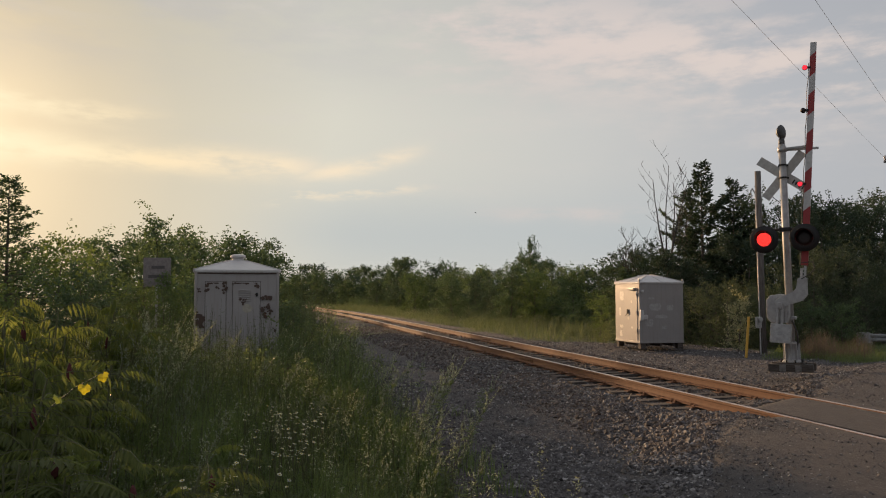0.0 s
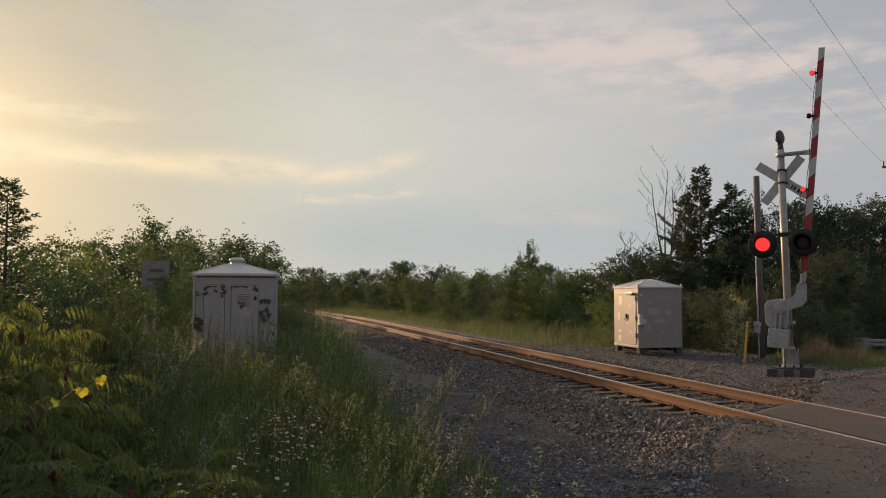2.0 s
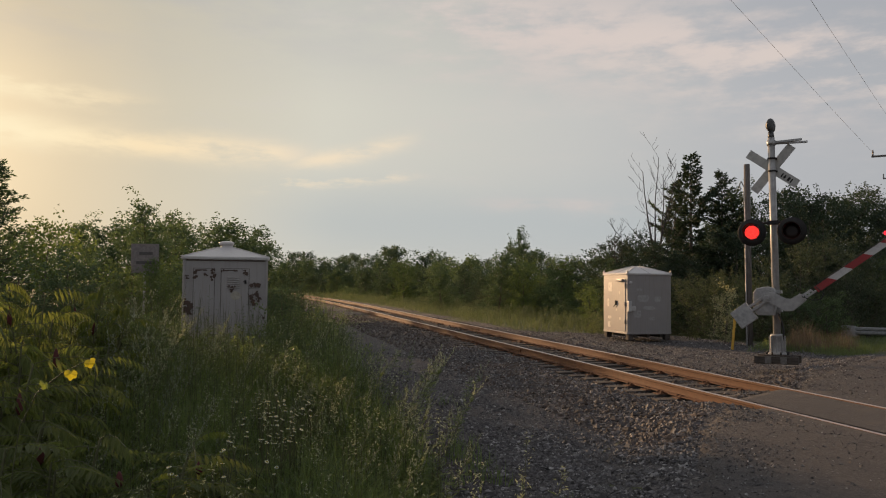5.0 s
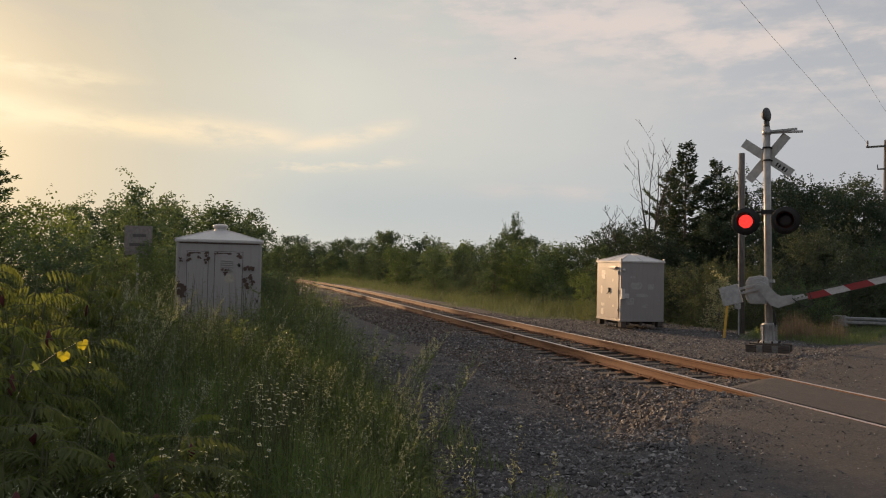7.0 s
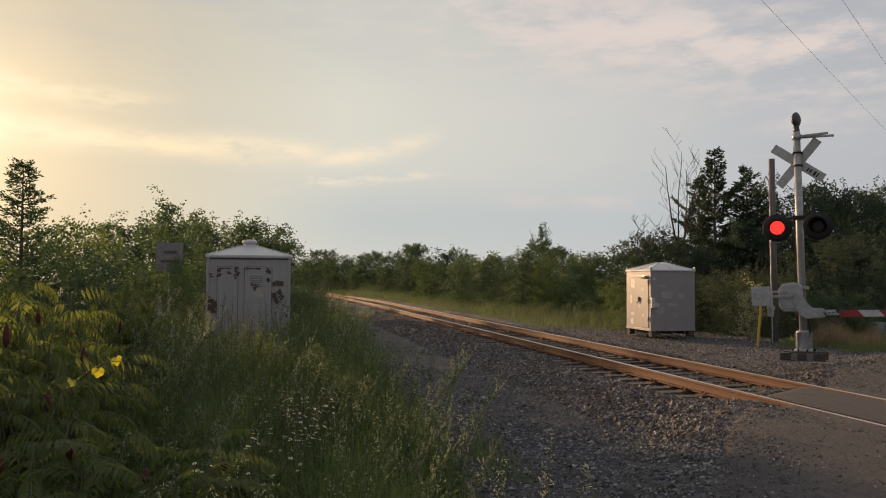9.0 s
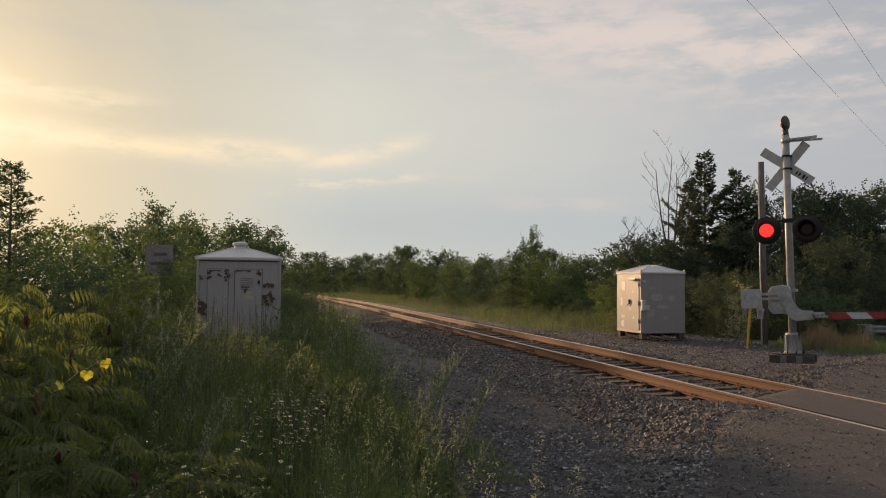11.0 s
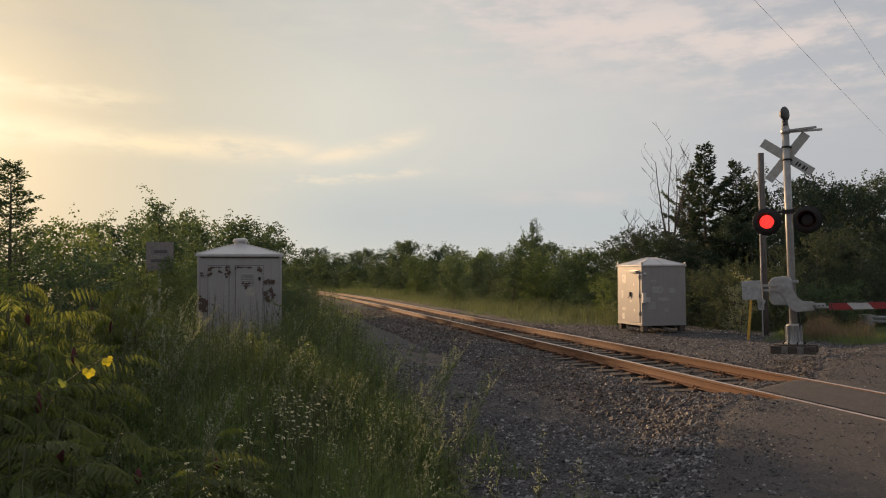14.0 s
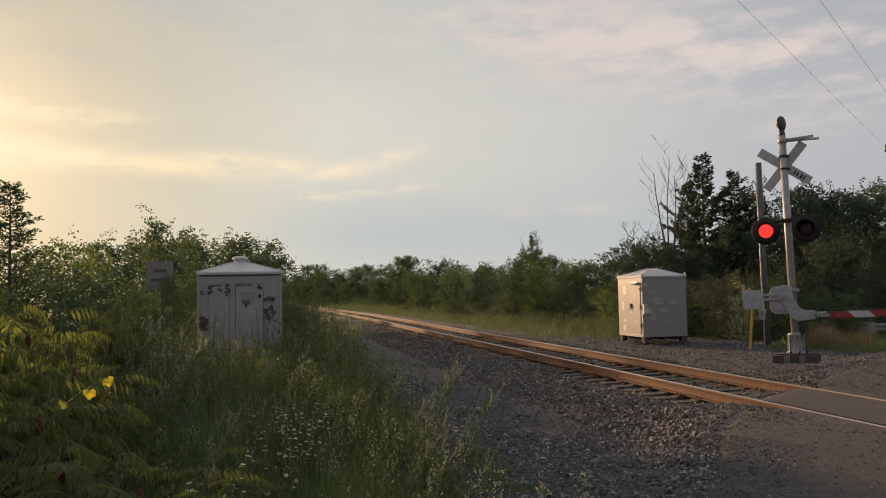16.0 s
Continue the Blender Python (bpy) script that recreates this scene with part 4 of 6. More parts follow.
# ---- poles, stake, guardrail, sign, wires ----
def build_small_things():
    gz = ground_z(16.0, 21.9)
    p = thing("utility_stub_pole", "weathered grey wooden pole with conduit and meter box", "wooden pole", pose(16.07, 21.9, gz - 0.1))
    part("pole", rod(B(), (0, 0, 0), (-0.05, 0, 6.10), 0.112, 0.095, 16), POLE, p)
    bm = B()
    tube(bm, [(-0.13, -0.06, 0.1), (-0.15, -0.05, 2.4), (-0.17, -0.04, 4.6), (-0.19, -0.04, 5.35), (-0.30, -0.04, 5.52), (-0.36, -0.04, 5.40), (-0.30, -0.02, 5.22)], 0.02, 8)
    part("conduit", bm, GALV, p, "grey conduit with a hooked top")
    bm = B()
    box(bm, (-0.22, -0.10, 1.15), (0.17, 0.12, 0.36), 0.015)
    rod(bm, (-0.22, -0.16, 1.25), (-0.22, -0.23, 1.25), 0.075, 0.075, 16)
    part("meter", bm, GALV, p, "round electric meter on a grey box")
    part("cable", tube(B(), [(0.05, -0.1, 5.5), (0.3, -0.3, 5.2), (0.75, -0.6, 4.7)], 0.012, 5), CABLE, p)

    gz = ground_z(14.8, 20.9)
    st = thing("marker_stake", "slim yellow plastic cable marker stake, slightly leaning", "marker stake", pose(14.72, 20.9, gz, 0, 6, 0))
    part("post", box(B(), (0, 0, 0.64), (0.07, 0.05, 1.30), 0.012), YELLOW, st)

    gr = thing("guardrail", "grey galvanised steel guardrail on short posts", "guardrail", pose(23.15, 24.5, -0.74, 0, 0, -30))
    prof = [(0.0, 0.50), (0.05, 0.54), (0.05, 0.60), (0.0, 0.645), (0.05, 0.69), (0.05, 0.75), (0.0, 0.79)]
    bm = B()
    for k in range(20):
        x0, x1 = -0.4 + k * 0.5, 0.1 + k * 0.5
        for (y0, z0), (y1, z1) in zip(prof, prof[1:]):
            bm.faces.new([bm.verts.new(v) for v in ((x0, -y0, z0), (x1, -y0, z0), (x1, -y1, z1), (x0, -y1, z1))])
    bmesh.ops.remove_doubles(bm, verts=bm.verts[:], dist=0.001)
    bmesh.ops.solidify(bm, geom=bm.faces[:], thickness=0.008)
    part("rail_beam", bm, OLDGALV, gr, "corrugated steel beam")
    for k in range(5):
        part("post", box(B(), (0.1 + k * 1.9, 0.10, 0.36), (0.15, 0.15, 0.82), 0.01), TIE, gr)
    part("end_terminal", lathe(B(), [(0.26, 0.24), (0.28, 0.26), (0.28, 0.80), (0.26, 0.82)], 16, Matrix.Translation((-0.55, 0.18, 0))), OLDGALV, gr, "rounded end piece")

    # line pole beyond the road
    u = thing("power_pole", "dark wooden power pole with a crossarm and insulators", "power pole", pose(39.62, 39.7, ground_z(39.6, 39.7), 0, 0, -50))
    part("pole", rod(B(), (0, 0, -0.3), (0, 0, 10.75), 0.17, 0.12, 14), POLE, u)
    part("crossarm", box(B(), (0, -0.12, 10.35), (2.2, 0.10, 0.12), 0.01), POLE, u)
    for x in (-1.02, 1.02):
        part("insulator", lathe(B(), [(0.03, 10.40), (0.06, 10.46), (0.035, 10.54), (0.065, 10.60), (0.045, 10.70), (0.03, 10.78)], 10, Matrix.Translation((x, -0.12, 0))), INSUL, u)
    bm = B()
    box(bm, (-0.22, -0.1, 8.9), (0.5, 0.08, 0.09), 0.01)
    box(bm, (-0.45, -0.1, 9.05), (0.06, 0.06, 0.3), 0.01)
    part("lower_bracket", bm, POLE, u)

    def wire(a, b, name, sag):
        a, b = Vector(a), Vector(b)
        pts = []
        for k in range(41):
            t = k / 40
            q = a.lerp(b, t)
            q.z -= sag * 4 * t * (1 - t)
            pts.append(q)
        w = new("overhead_wire", bm_mesh("overhead_wire", tube(B(), pts, 0.0055, 5), WIRE))
        tagged(w, name, "wire", "overhead wires")
    wire((38.95, 40.4, 10.12), (-35.0, -21.2, 10.1), "thin black overhead wire", 0.2)
    wire((40.25, 38.85, 10.12), (-31.5, -20.5, 10.1), "thin black overhead wire", 0.2)

    s = thing("back_of_sign", "grey metal back of a sign among the bushes", "sign", pose(-2.3, 19.6, ground_z(-2.3, 19.6), 0, 0, 5))
    part("plate", box(B(), (0, 0, 2.60), (0.62, 0.012, 0.70), 0.004), DULL, s)
    for z, wd in ((2.72, 0.30), (2.50, 0.44)):
        part("lettering_bar", box(B(), (0.02, -0.009, z), (wd, 0.004, 0.07)), BARS, s)
    part("post", rod(B(), (0, 0.04, -0.1), (0, 0.04, 2.95), 0.03, 0.03, 10), GALV, s)


build_small_things()


# ---- plants ----
def turns(rng, n, tilt=1.0):
    """n random frames: rows of three axes; tilt below 1 keeps the leaves flatter."""
    nrm = rng.normal(size=(n, 3))
    nrm[:, 2] = np.abs(nrm[:, 2]) / tilt + 0.05
    nrm /= np.linalg.norm(nrm, axis=1)[:, None]
    a = rng.normal(size=(n, 3))
    t = np.cross(nrm, a)
    t /= np.linalg.norm(t, axis=1)[:, None]
    return t, np.cross(nrm, t), nrm


def leaf_quads(p, t, s, nrm, length, width, fold=0.12):
    """Folded diamond leaves from their stalks at p along t."""
    n = len(p)
    length, width = np.broadcast_to(length, n)[:, None], np.broadcast_to(width, n)[:, None]
    v = np.empty((n, 4, 3))
    v[:, 0] = p
    v[:, 1] = p + t * length * 0.45 + s * width * 0.5 + nrm * width * fold
    v[:, 2] = p + t * length - nrm * length * 0.12
    v[:, 3] = p + t * length * 0.45 - s * width * 0.5 + nrm * width * fold
    return v.reshape(-1, 3)


def quads_mesh(name, verts, mat):
    f = np.arange(len(verts)).reshape(-1, 4)
    return array_mesh(name, verts, f, mat)


def broadleaf(name, seed, height, spread, mat, leaf=0.13, n=5200, trunk=0.10, low=0.12, label="", category="tree", core=13, belly=0.42, puff=0.042):
    """A leafy tree or tall shrub at the origin: a leaning trunk, upswept boughs, and leaves in clumps along the twigs."""
    rng = np.random.default_rng(seed)
    t = thing(name, label, category)
    bm = B()
    lean = rng.uniform(-0.07, 0.07, 2) * height
    bow = rng.uniform(-0.05, 0.05, 2) * height

    def axis(u):
        return np.array((lean[0] * u * u + bow[0] * math.sin(3.1 * u), lean[1] * u * u + bow[1] * math.sin(3.1 * u), height * u))
    marks = [(-0.06, 1.0), (0.12, 0.86), (0.32, 0.66), (0.55, 0.42), (0.78, 0.20), (0.95, 0.06)]
    for (u0, r0), (u1, r1) in zip(marks, marks[1:]):
        rod(bm, axis(u0), axis(u1), trunk * r0, trunk * r1, 8, False)
    boughs = []
    count = core * 2 + 8
    for i in range(count):
        u = low + (0.93 - low) * (i + rng.random()) / count
        wide = (1 - ((u - belly) / (1.02 - belly)) ** 2) ** 0.62 if u > belly else 0.72 + 0.28 * u / belly
        reach = spread / 2 * wide * rng.uniform(0.50, 1.22)
        a = i * 2.4 + rng.uniform(-0.6, 0.6)
        up = (0.30 + 0.75 * u) * rng.uniform(0.6, 1.4)
        out = np.array((math.cos(a), math.sin(a), 0.0))
        z0 = max(0.05, u - 0.45 * up * reach / height)
        b0 = axis(z0)
        tip = b0 + out * reach + np.array((0, 0, up * reach))
        mid = b0 * 0.45 + tip * 0.55 + out * 0.08 * reach - np.array((0, 0, 0.12 * reach * rng.uniform(-0.4, 1)))
        rod(bm, b0, mid, trunk * 0.30 * (1.1 - u), trunk * 0.16 * (1.1 - u), 5, False)
        rod(bm, mid, tip, trunk * 0.16 * (1.1 - u), 0.006, 4, False)
        boughs.append((b0, mid, tip, reach))
    top = axis(0.95)
    for k in range(3):
        d = rng.normal(size=3) * np.array((0.10, 0.10, 0.03)) * spread + np.array((0, 0, 0.10 * height * (1 - 0.25 * k)))
        boughs.append((axis(0.80), (axis(0.84) + top) / 2, top + d, spread * 0.16))
    part("trunk", bm, BARK, t, "grey-brown trunk and limbs")
    w = np.array([q[3] + 0.15 * spread for q in boughs])
    ps = []
    for i in rng.choice(len(boughs), n // 14, p=w / w.sum()):
        b0, mid, tip, reach = boughs[i]
        s = 1.04 - 0.85 * rng.random() ** 1.35
        c = b0 * (1 - s) ** 2 + mid * 2 * s * (1 - s) + tip * s * s
        along = (tip - mid) / (np.linalg.norm(tip - mid) + 1e-6)
        off = rng.normal(size=3) * (0.17 * reach * (1.15 - s) + puff * spread) * np.array((1, 1, 0.8))
        twig = along + rng.normal(size=3) * 0.6
        line = rng.uniform(-1.0, 1.0, (14, 1)) * leaf * 1.25
        ps.append(c + off + twig * line + rng.normal(size=(14, 3)) * leaf * 0.55)
    p = np.concatenate(ps)
    p = p[p[:, 2] > 0.1]
    tt, ss, nn = turns(rng, len(p), 0.9)
    me = quads_mesh("crown", leaf_quads(p, tt, ss, nn, leaf * rng.uniform(0.65, 1.3, len(p)), leaf * 0.60), mat)
    part("crown", me, None, t, "leafy crown with gaps")
    return t


def conifer(name, seed, height, spread, label, gap=0.34, mat=None, needle=0.19, low=0.08):
    """A ragged conifer: single boughs of uneven length that sag and turn up at their tips."""
    rng = np.random.default_rng(seed)
    t = thing(name, label, "tree")
    bm = B()
    rod(bm, (0, 0, -0.3), (0, 0, height * 0.98), height * 0.017, 0.008, 9, False)
    ps, ds, ln = [], [], []
    count = int(height / gap * 5.2)
    for i in range(count):
        u = low + (0.99 - low) * (i + rng.random()) / count
        f = 1 - u
        r = (spread / 2 * min(1.0, f * 1.12) ** 0.85 * rng.choice((0.45, 0.75, 0.95, 1.2)) * rng.uniform(0.8, 1.15)) + 0.10
        a = i * 2.4 + rng.uniform(-0.7, 0.7)
        out = np.array((math.cos(a), math.sin(a), 0.0))
        side = np.array((-math.sin(a), math.cos(a), 0.0))
        b0 = np.array((0, 0, u * height))
        rise = rng.uniform(-0.18, 0.22) + 0.55 * u * u
        mid = b0 + out * r * 0.55 + np.array((0, 0, r * rise * 0.35))
        tip = b0 + out * r + np.array((0, 0, r * (rise + rng.uniform(0.05, 0.28))))
        rod(bm, b0, mid, 0.010 + 0.010 * r, 0.006 + 0.005 * r, 4, False)
        rod(bm, mid, tip, 0.006 + 0.005 * r, 0.004, 4, False)
        fan = 0.36 * r * rng.uniform(0.6, 1.2)
        for s in np.linspace(0.16, 1.03, max(5, int(r / 0.062))):
            c = b0 * (1 - s) ** 2 + mid * 2 * s * (1 - s) + tip * s * s
            wid = fan * (1.12 - s) + 0.05
            for q in range(8):
                x = rng.uniform(-1, 1)
                off = side * x * wid + np.array((0, 0, 0.10 * abs(x) * wid)) + rng.normal(size=3) * 0.035
                d = out * 0.8 + side * np.sign(x) * 0.7 + np.array((0, 0, 0.25)) + rng.normal(size=3) * 0.42
                ps.append(c + off)
                ds.append(d / np.linalg.norm(d))
                ln.append(needle * rng.uniform(0.6, 1.35))
    part("trunk", bm, BARK, t, "dark straight trunk and branches")
    p, d, ln = np.array(ps), np.array(ds), np.array(ln)
    q = np.cross(d, rng.normal(size=d.shape))
    q /= np.linalg.norm(q, axis=1)[:, None]
    me = quads_mesh("crown", leaf_quads(p, d, q, np.cross(d, q), ln, ln * 0.38), mat or NEEDLE)
    part("crown", me, None, t, "dark needled boughs with gaps")
    return t


def dead_tree(name, seed, height, label, stems=4, fork=0.40, width=0.11):
    """A bare tree: a trunk that forks into a sheaf of upswept limbs with fine twigs."""
    rng = random.Random(seed)
    t = thing(name, label, "tree")
    bm = B()

    def limb(p, d, length, r, depth):
        n = (9, 6, 4)[depth]
        for k in range(n):
            d = (d + Vector((rng.uniform(-1, 1), rng.uniform(-1, 1), 0)) * (0.10 if depth == 0 else 0.16) + Vector((0, 0, 0.10 if depth else 0.05))).normalized()
            q = p + d * length / n
            r1 = max(0.008, r * (0.84 if depth == 0 else 0.78))
            rod(bm, p, q, r, r1, 6 if depth == 0 else 4, False)
            p, r = q, r1
            if depth < 2 and rng.random() < (0.98 if depth == 0 else 0.75):
                a = rng.uniform(0, 6.28)
                grow = Vector((math.cos(a), math.sin(a), rng.uniform(0.1, 0.7)))
                limb(p, (d * 0.55 + grow).normalized(), length * rng.uniform(0.20, 0.42) * (1.15 - 0.5 * k / n), max(0.010, r * 0.42), depth + 1)
    base, z = Vector((0, 0, -0.2)), height * fork
    r = height * 0.0165
    trunk = [base, Vector((0.05, 0.02, z * 0.4)), Vector((-0.03, 0.05, z * 0.75)), Vector((0.02, 0.0, z))]
    for k in range(3):
        rod(bm, trunk[k], trunk[k + 1], r * (1 - 0.12 * k), r * (0.88 - 0.12 * k), 8, False)
    for k in range(11):
        a = rng.uniform(0, 6.28)
        at = trunk[1].lerp(trunk[3], rng.random())
        limb(at, Vector((math.cos(a), math.sin(a), rng.uniform(0.2, 0.8))).normalized(), height * rng.uniform(0.12, 0.2), r * 0.25, 1)
    for k in range(stems):
        x = (k / max(1, stems - 1) - 0.5) * 2
        d = Vector((x * width * 2.2 + rng.uniform(-0.05, 0.05), rng.uniform(-0.2, 0.2), 1)).normalized()
        at = trunk[2].lerp(trunk[3], 1 - 0.8 * abs(x) * rng.random())
        limb(at, d, height * (1 - fork) * rng.uniform(0.85, 1.08), r * rng.uniform(0.40, 0.62), 0)
    part("trunk", bm, DEADWOOD, t, "bare grey branches")
    return t


def plant(proto, spots, rng, gz=ground_z, sink=0.0):
    """The first spot takes the thing itself, the others copies. A spot: x, y, scale across, scale up."""
    src = proto
    for k, (x, y, sw, sh) in enumerate(spots):
        m = pose(x, y, gz(x, y) - sink, 0, 0, rng.uniform(0, 360)) @ Matrix.Diagonal((sw, sw, sh, 1))
        if k == 0:
            keep = m
        else:
            copy_thing(src, m)
    src.matrix_basis = keep


def build_woods():
    rng = random.Random(11)
    kinds = [
        broadleaf("broadleaf_tree", 21, 5.2, 3.6, LEAF_B, 0.135, 7200, 0.09, 0.10, "leafy dark green tree in the wood edge"),
        broadleaf("broadleaf_tree", 22, 5.0, 3.0, LEAF_A, 0.13, 6600, 0.08, 0.08, "leafy mid-green tree in the wood edge"),
        broadleaf("broadleaf_tree", 23, 6.2, 3.4, LEAF_B, 0.14, 7400, 0.10, 0.15, "tall leafy dark green tree in the wood edge", core=17),
        broadleaf("broadleaf_tree", 24, 4.2, 3.6, LEAF_C, 0.12, 6400, 0.07, 0.02, "bright green young tree in the wood edge"),
        broadleaf("broadleaf_tree", 25, 5.6, 2.2, LEAF_A, 0.12, 5200, 0.07, 0.05, "slim mid-green tree in the wood edge", core=11),
    ]
    far = [
        broadleaf("broadleaf_tree", 26, 5.4, 3.8, LEAF_B, 0.21, 3300, 0.09, 0.06, "distant dark green tree in the wood edge"),
        broadleaf("broadleaf_tree", 27, 5.2, 3.2, LEAF_A, 0.20, 3100, 0.08, 0.06, "distant mid-green tree in the wood edge"),
        broadleaf("broadleaf_tree", 28, 6.2, 3.4, LEAF_B, 0.215, 3300, 0.09, 0.10, "distant tall green tree in the wood edge"),
    ]
    deep = [
        broadleaf("broadleaf_tree", 36, 5.4, 3.8, LEAF_D, 0.11, 11000, 0.10, 0.05, "dense deep green tree behind the crossing", core=12, belly=0.55),
        broadleaf("broadleaf_tree", 37, 6.2, 3.4, LEAF_D, 0.11, 11000, 0.10, 0.05, "tall deep green tree behind the crossing", core=12, belly=0.55),
    ]
    kinds += far + deep
    for k in kinds:
        tagged(k, group="wood edge")
    spots = [[] for _ in kinds]
    # along the far side of the track, three rows deep
    for row, (off, dy) in enumerate(((11.4, 2.5), (14.0, 2.9), (18.0, 4.6))):
        y = 33.0 + row * 1.1
        while y < 190 - row * 10:
            x = 7.5 + bend(y) + off + rng.uniform(-1.0, 1.0)
            big = 0.78 + 0.10 * row - 0.38 * sstep(62, 33, y) + (0.12 if y > 78 else -0.02) + (0.20 if y > 130 else 0)
            k = rng.choice((0, 1, 2, 3, 4)) if row < 2 else rng.choice((0, 2, 1))
            if row == 0 and rng.random() < 0.25:
                k, big = 3, big * 0.75
            if y > 62 or row == 2:
                k = 5 + k % 3
            spots[k].append((x, y, (big + 0.1) * rng.uniform(0.7, 1.2), big * rng.uniform(0.62, 1.12)))
            y += dy * rng.uniform(0.75, 1.25) * (1 + max(0, y - 60) / 90)
    # single trees that stand out before the rest
    for x, y, s, h, k in ((15.2, 45.0, 0.85, 0.76, 1), (16.3, 43.5, 0.70, 0.76, 3), (14.0, 68.0, 0.95, 0.88, 3), (17.3, 46.5, 0.7, 0.95, 4), (17.6, 41.0, 0.8, 0.72, 1), (14.2, 55.0, 0.8, 0.72, 1)):
        spots[k].append((x, y, s, h))
    # the dark trees that close the near side beyond the thicket
    for x, y, s, h, k in ((-2.5, 33.0, 1.05, 0.90, 1), (-0.9, 34.5, 1.05, 0.93, 1), (-4.3, 31.0, 1.0, 0.85, 1), (0.5, 37.0, 0.9, 0.80, 1), (-3.2, 40.0, 1.2, 1.0, 1), (-0.5, 46.0, 1.2, 1.0, 1), (-6.5, 38.0, 1.2, 0.95, 1)):
        spots[k].append((x, y, s, h))
    # behind the cabinet and the signal
    for x, y, s, h, k in ((19.0, 36.2, 0.9, 0.84, 2), (18.1, 35.6, 0.9, 0.66, 0), (18.2, 31.5, 0.8, 0.64, 1), (20.0, 33.5, 0.85, 0.72, 0), (17.0, 34.0, 0.8, 0.55, 4), (27.0, 32.0, 1.1, 1.20, 2), (29.6, 34.0, 1.3, 1.22, 0), (32.5, 35.0, 1.5, 1.30, 0),
                          (31.0, 31.0, 1.2, 1.0, 2), (35.5, 33.5, 1.4, 1.25, 2), (38.5, 35.0, 1.5, 1.25, 0), (26.0, 36.0, 1.2, 1.25, 1), (24.0, 33.5, 1.1, 0.95, 0), (34.0, 40.0, 1.6, 1.3, 2), (28.0, 40.0, 1.6, 1.25, 0),
                          (41.0, 38.5, 1.4, 1.1, 2), (22.5, 39.0, 1.4, 0.85, 2), (37.0, 44.0, 1.7, 1.3, 0), (44.0, 45.0, 1.6, 1.3, 0), (29.0, 28.5, 0.9, 0.75, 3)):
        spots[8 + k % 2 if x > 17.5 and k != 3 else k].append((x, y, s, h))
    for k, sp in zip(kinds, spots):
        plant(k, sp, rng)
    pine = conifer("conifer", 31, 9.6, 5.6, "tall dark conifer with ragged boughs", 0.50)
    plant(pine, [(22.9, 36.0, 1.0, 1.0), (25.2, 36.6, 1.0, 0.93), (28.6, 36.0, 0.85, 0.80), (23.8, 39.0, 1.0, 0.9)], rng)
    dead = dead_tree("bare_tree", 41, 9.6, "bare dead tree with grey branches")
    dead.matrix_basis = pose(20.25, 34.8, ground_z(20.25, 34.8), 0, 0, 150) @ Matrix.Diagonal((0.82, 0.82, 0.91, 1))
    plant(dead_tree("bare_sapling", 43, 5.4, "small bare dead tree", 3, 0.35, 0.12), [(17.9, 34.8, 1.0, 0.95)], rng)
    shrub = broadleaf("shrub", 51, 2.6, 3.0, OLIVE, 0.062, 10500, 0.05, 0.0, "dense rounded olive-green shrub", "shrub", 16, 0.5, 0.05)
    shrub2 = broadleaf("shrub", 52, 2.2, 2.4, LEAF_A, 0.085, 3200, 0.04, 0.0, "dense mid-green leafy shrub", "shrub", 14)
    for s in (shrub, shrub2):
        tagged(s, group="shrubs by the track")
    a = [(17.4, 25.9, 0.95, 1.0), (19.0, 25.6, 0.95, 1.02), (18.3, 28.0, 1.0, 0.98), (20.4, 27.4, 1.1, 1.02), (22.6, 27.6, 1.25, 1.45), (25.2, 27.8, 1.4, 1.60), (27.6, 28.6, 1.2, 1.35), (30.5, 28.4, 1.2, 1.25), (17.2, 30.5, 1.0, 1.0), (23.8, 25.8, 0.9, 1.0), (33.5, 30.0, 1.3, 1.3)]
    b = [(20.4, 24.9, 0.85, 0.8), (21.9, 25.0, 0.9, 0.85), (26.6, 26.0, 0.9, 0.9), (28.8, 26.6, 0.9, 0.8), (16.6, 29.0, 0.8, 0.7)]
    y = 31.0
    while y < 130:
        x = 7.5 + bend(y) + 10.6 + rng.uniform(-1.2, 0.8)
        (a if rng.random() < 0.12 else b).append((x, y, rng.uniform(0.6, 1.0), rng.uniform(0.4, 0.8)))
        y += rng.uniform(1.8, 4.2)
    plant(shrub, a, rng, sink=0.35)
    plant(shrub2, b, rng, sink=0.25)
    tuft = broadleaf("verge_bush", 56, 1.1, 1.3, VERGE, 0.07, 1300, 0.015, 0.0, "low pale green bush in the verge grass", "shrub", 9)
    low = [(14.2, 28.4, 0.8, 0.8)]
    while len(low) < 44:
        y = 27 + 55 * rng.random() ** 1.6
        x = 13.2 + bend(y) + rng.uniform(0.0, 3.2)
        if not (abs(x - 13.9) < 1.5 and y < 27.6):
            low.append((x, y, rng.uniform(0.4, 0.9), rng.uniform(0.3, 0.75)))
    plant(tagged(tuft, group="verge bushes"), low, rng)
    pale = broadleaf("shrub", 53, 2.1, 1.5, leafy("grey_leaf", (0.24, 0.25, 0.18), (0.34, 0.34, 0.27), 0.4), 0.07, 2200, 0.03, 0.0, "pale grey-green willow shrub", "shrub", 9)
    plant(pale, [(15.7, 22.7, 0.8, 0.9)], rng)
    sap = broadleaf("sapling", 54, 2.6, 1.5, LEAF_C, 0.10, 1500, 0.03, 0.1, "bright green young sapling", "shrub", 8)
    plant(sap, [(27.4, 26.4, 1.0, 1.1), (14.6, 31.0, 0.8, 0.7)], rng)

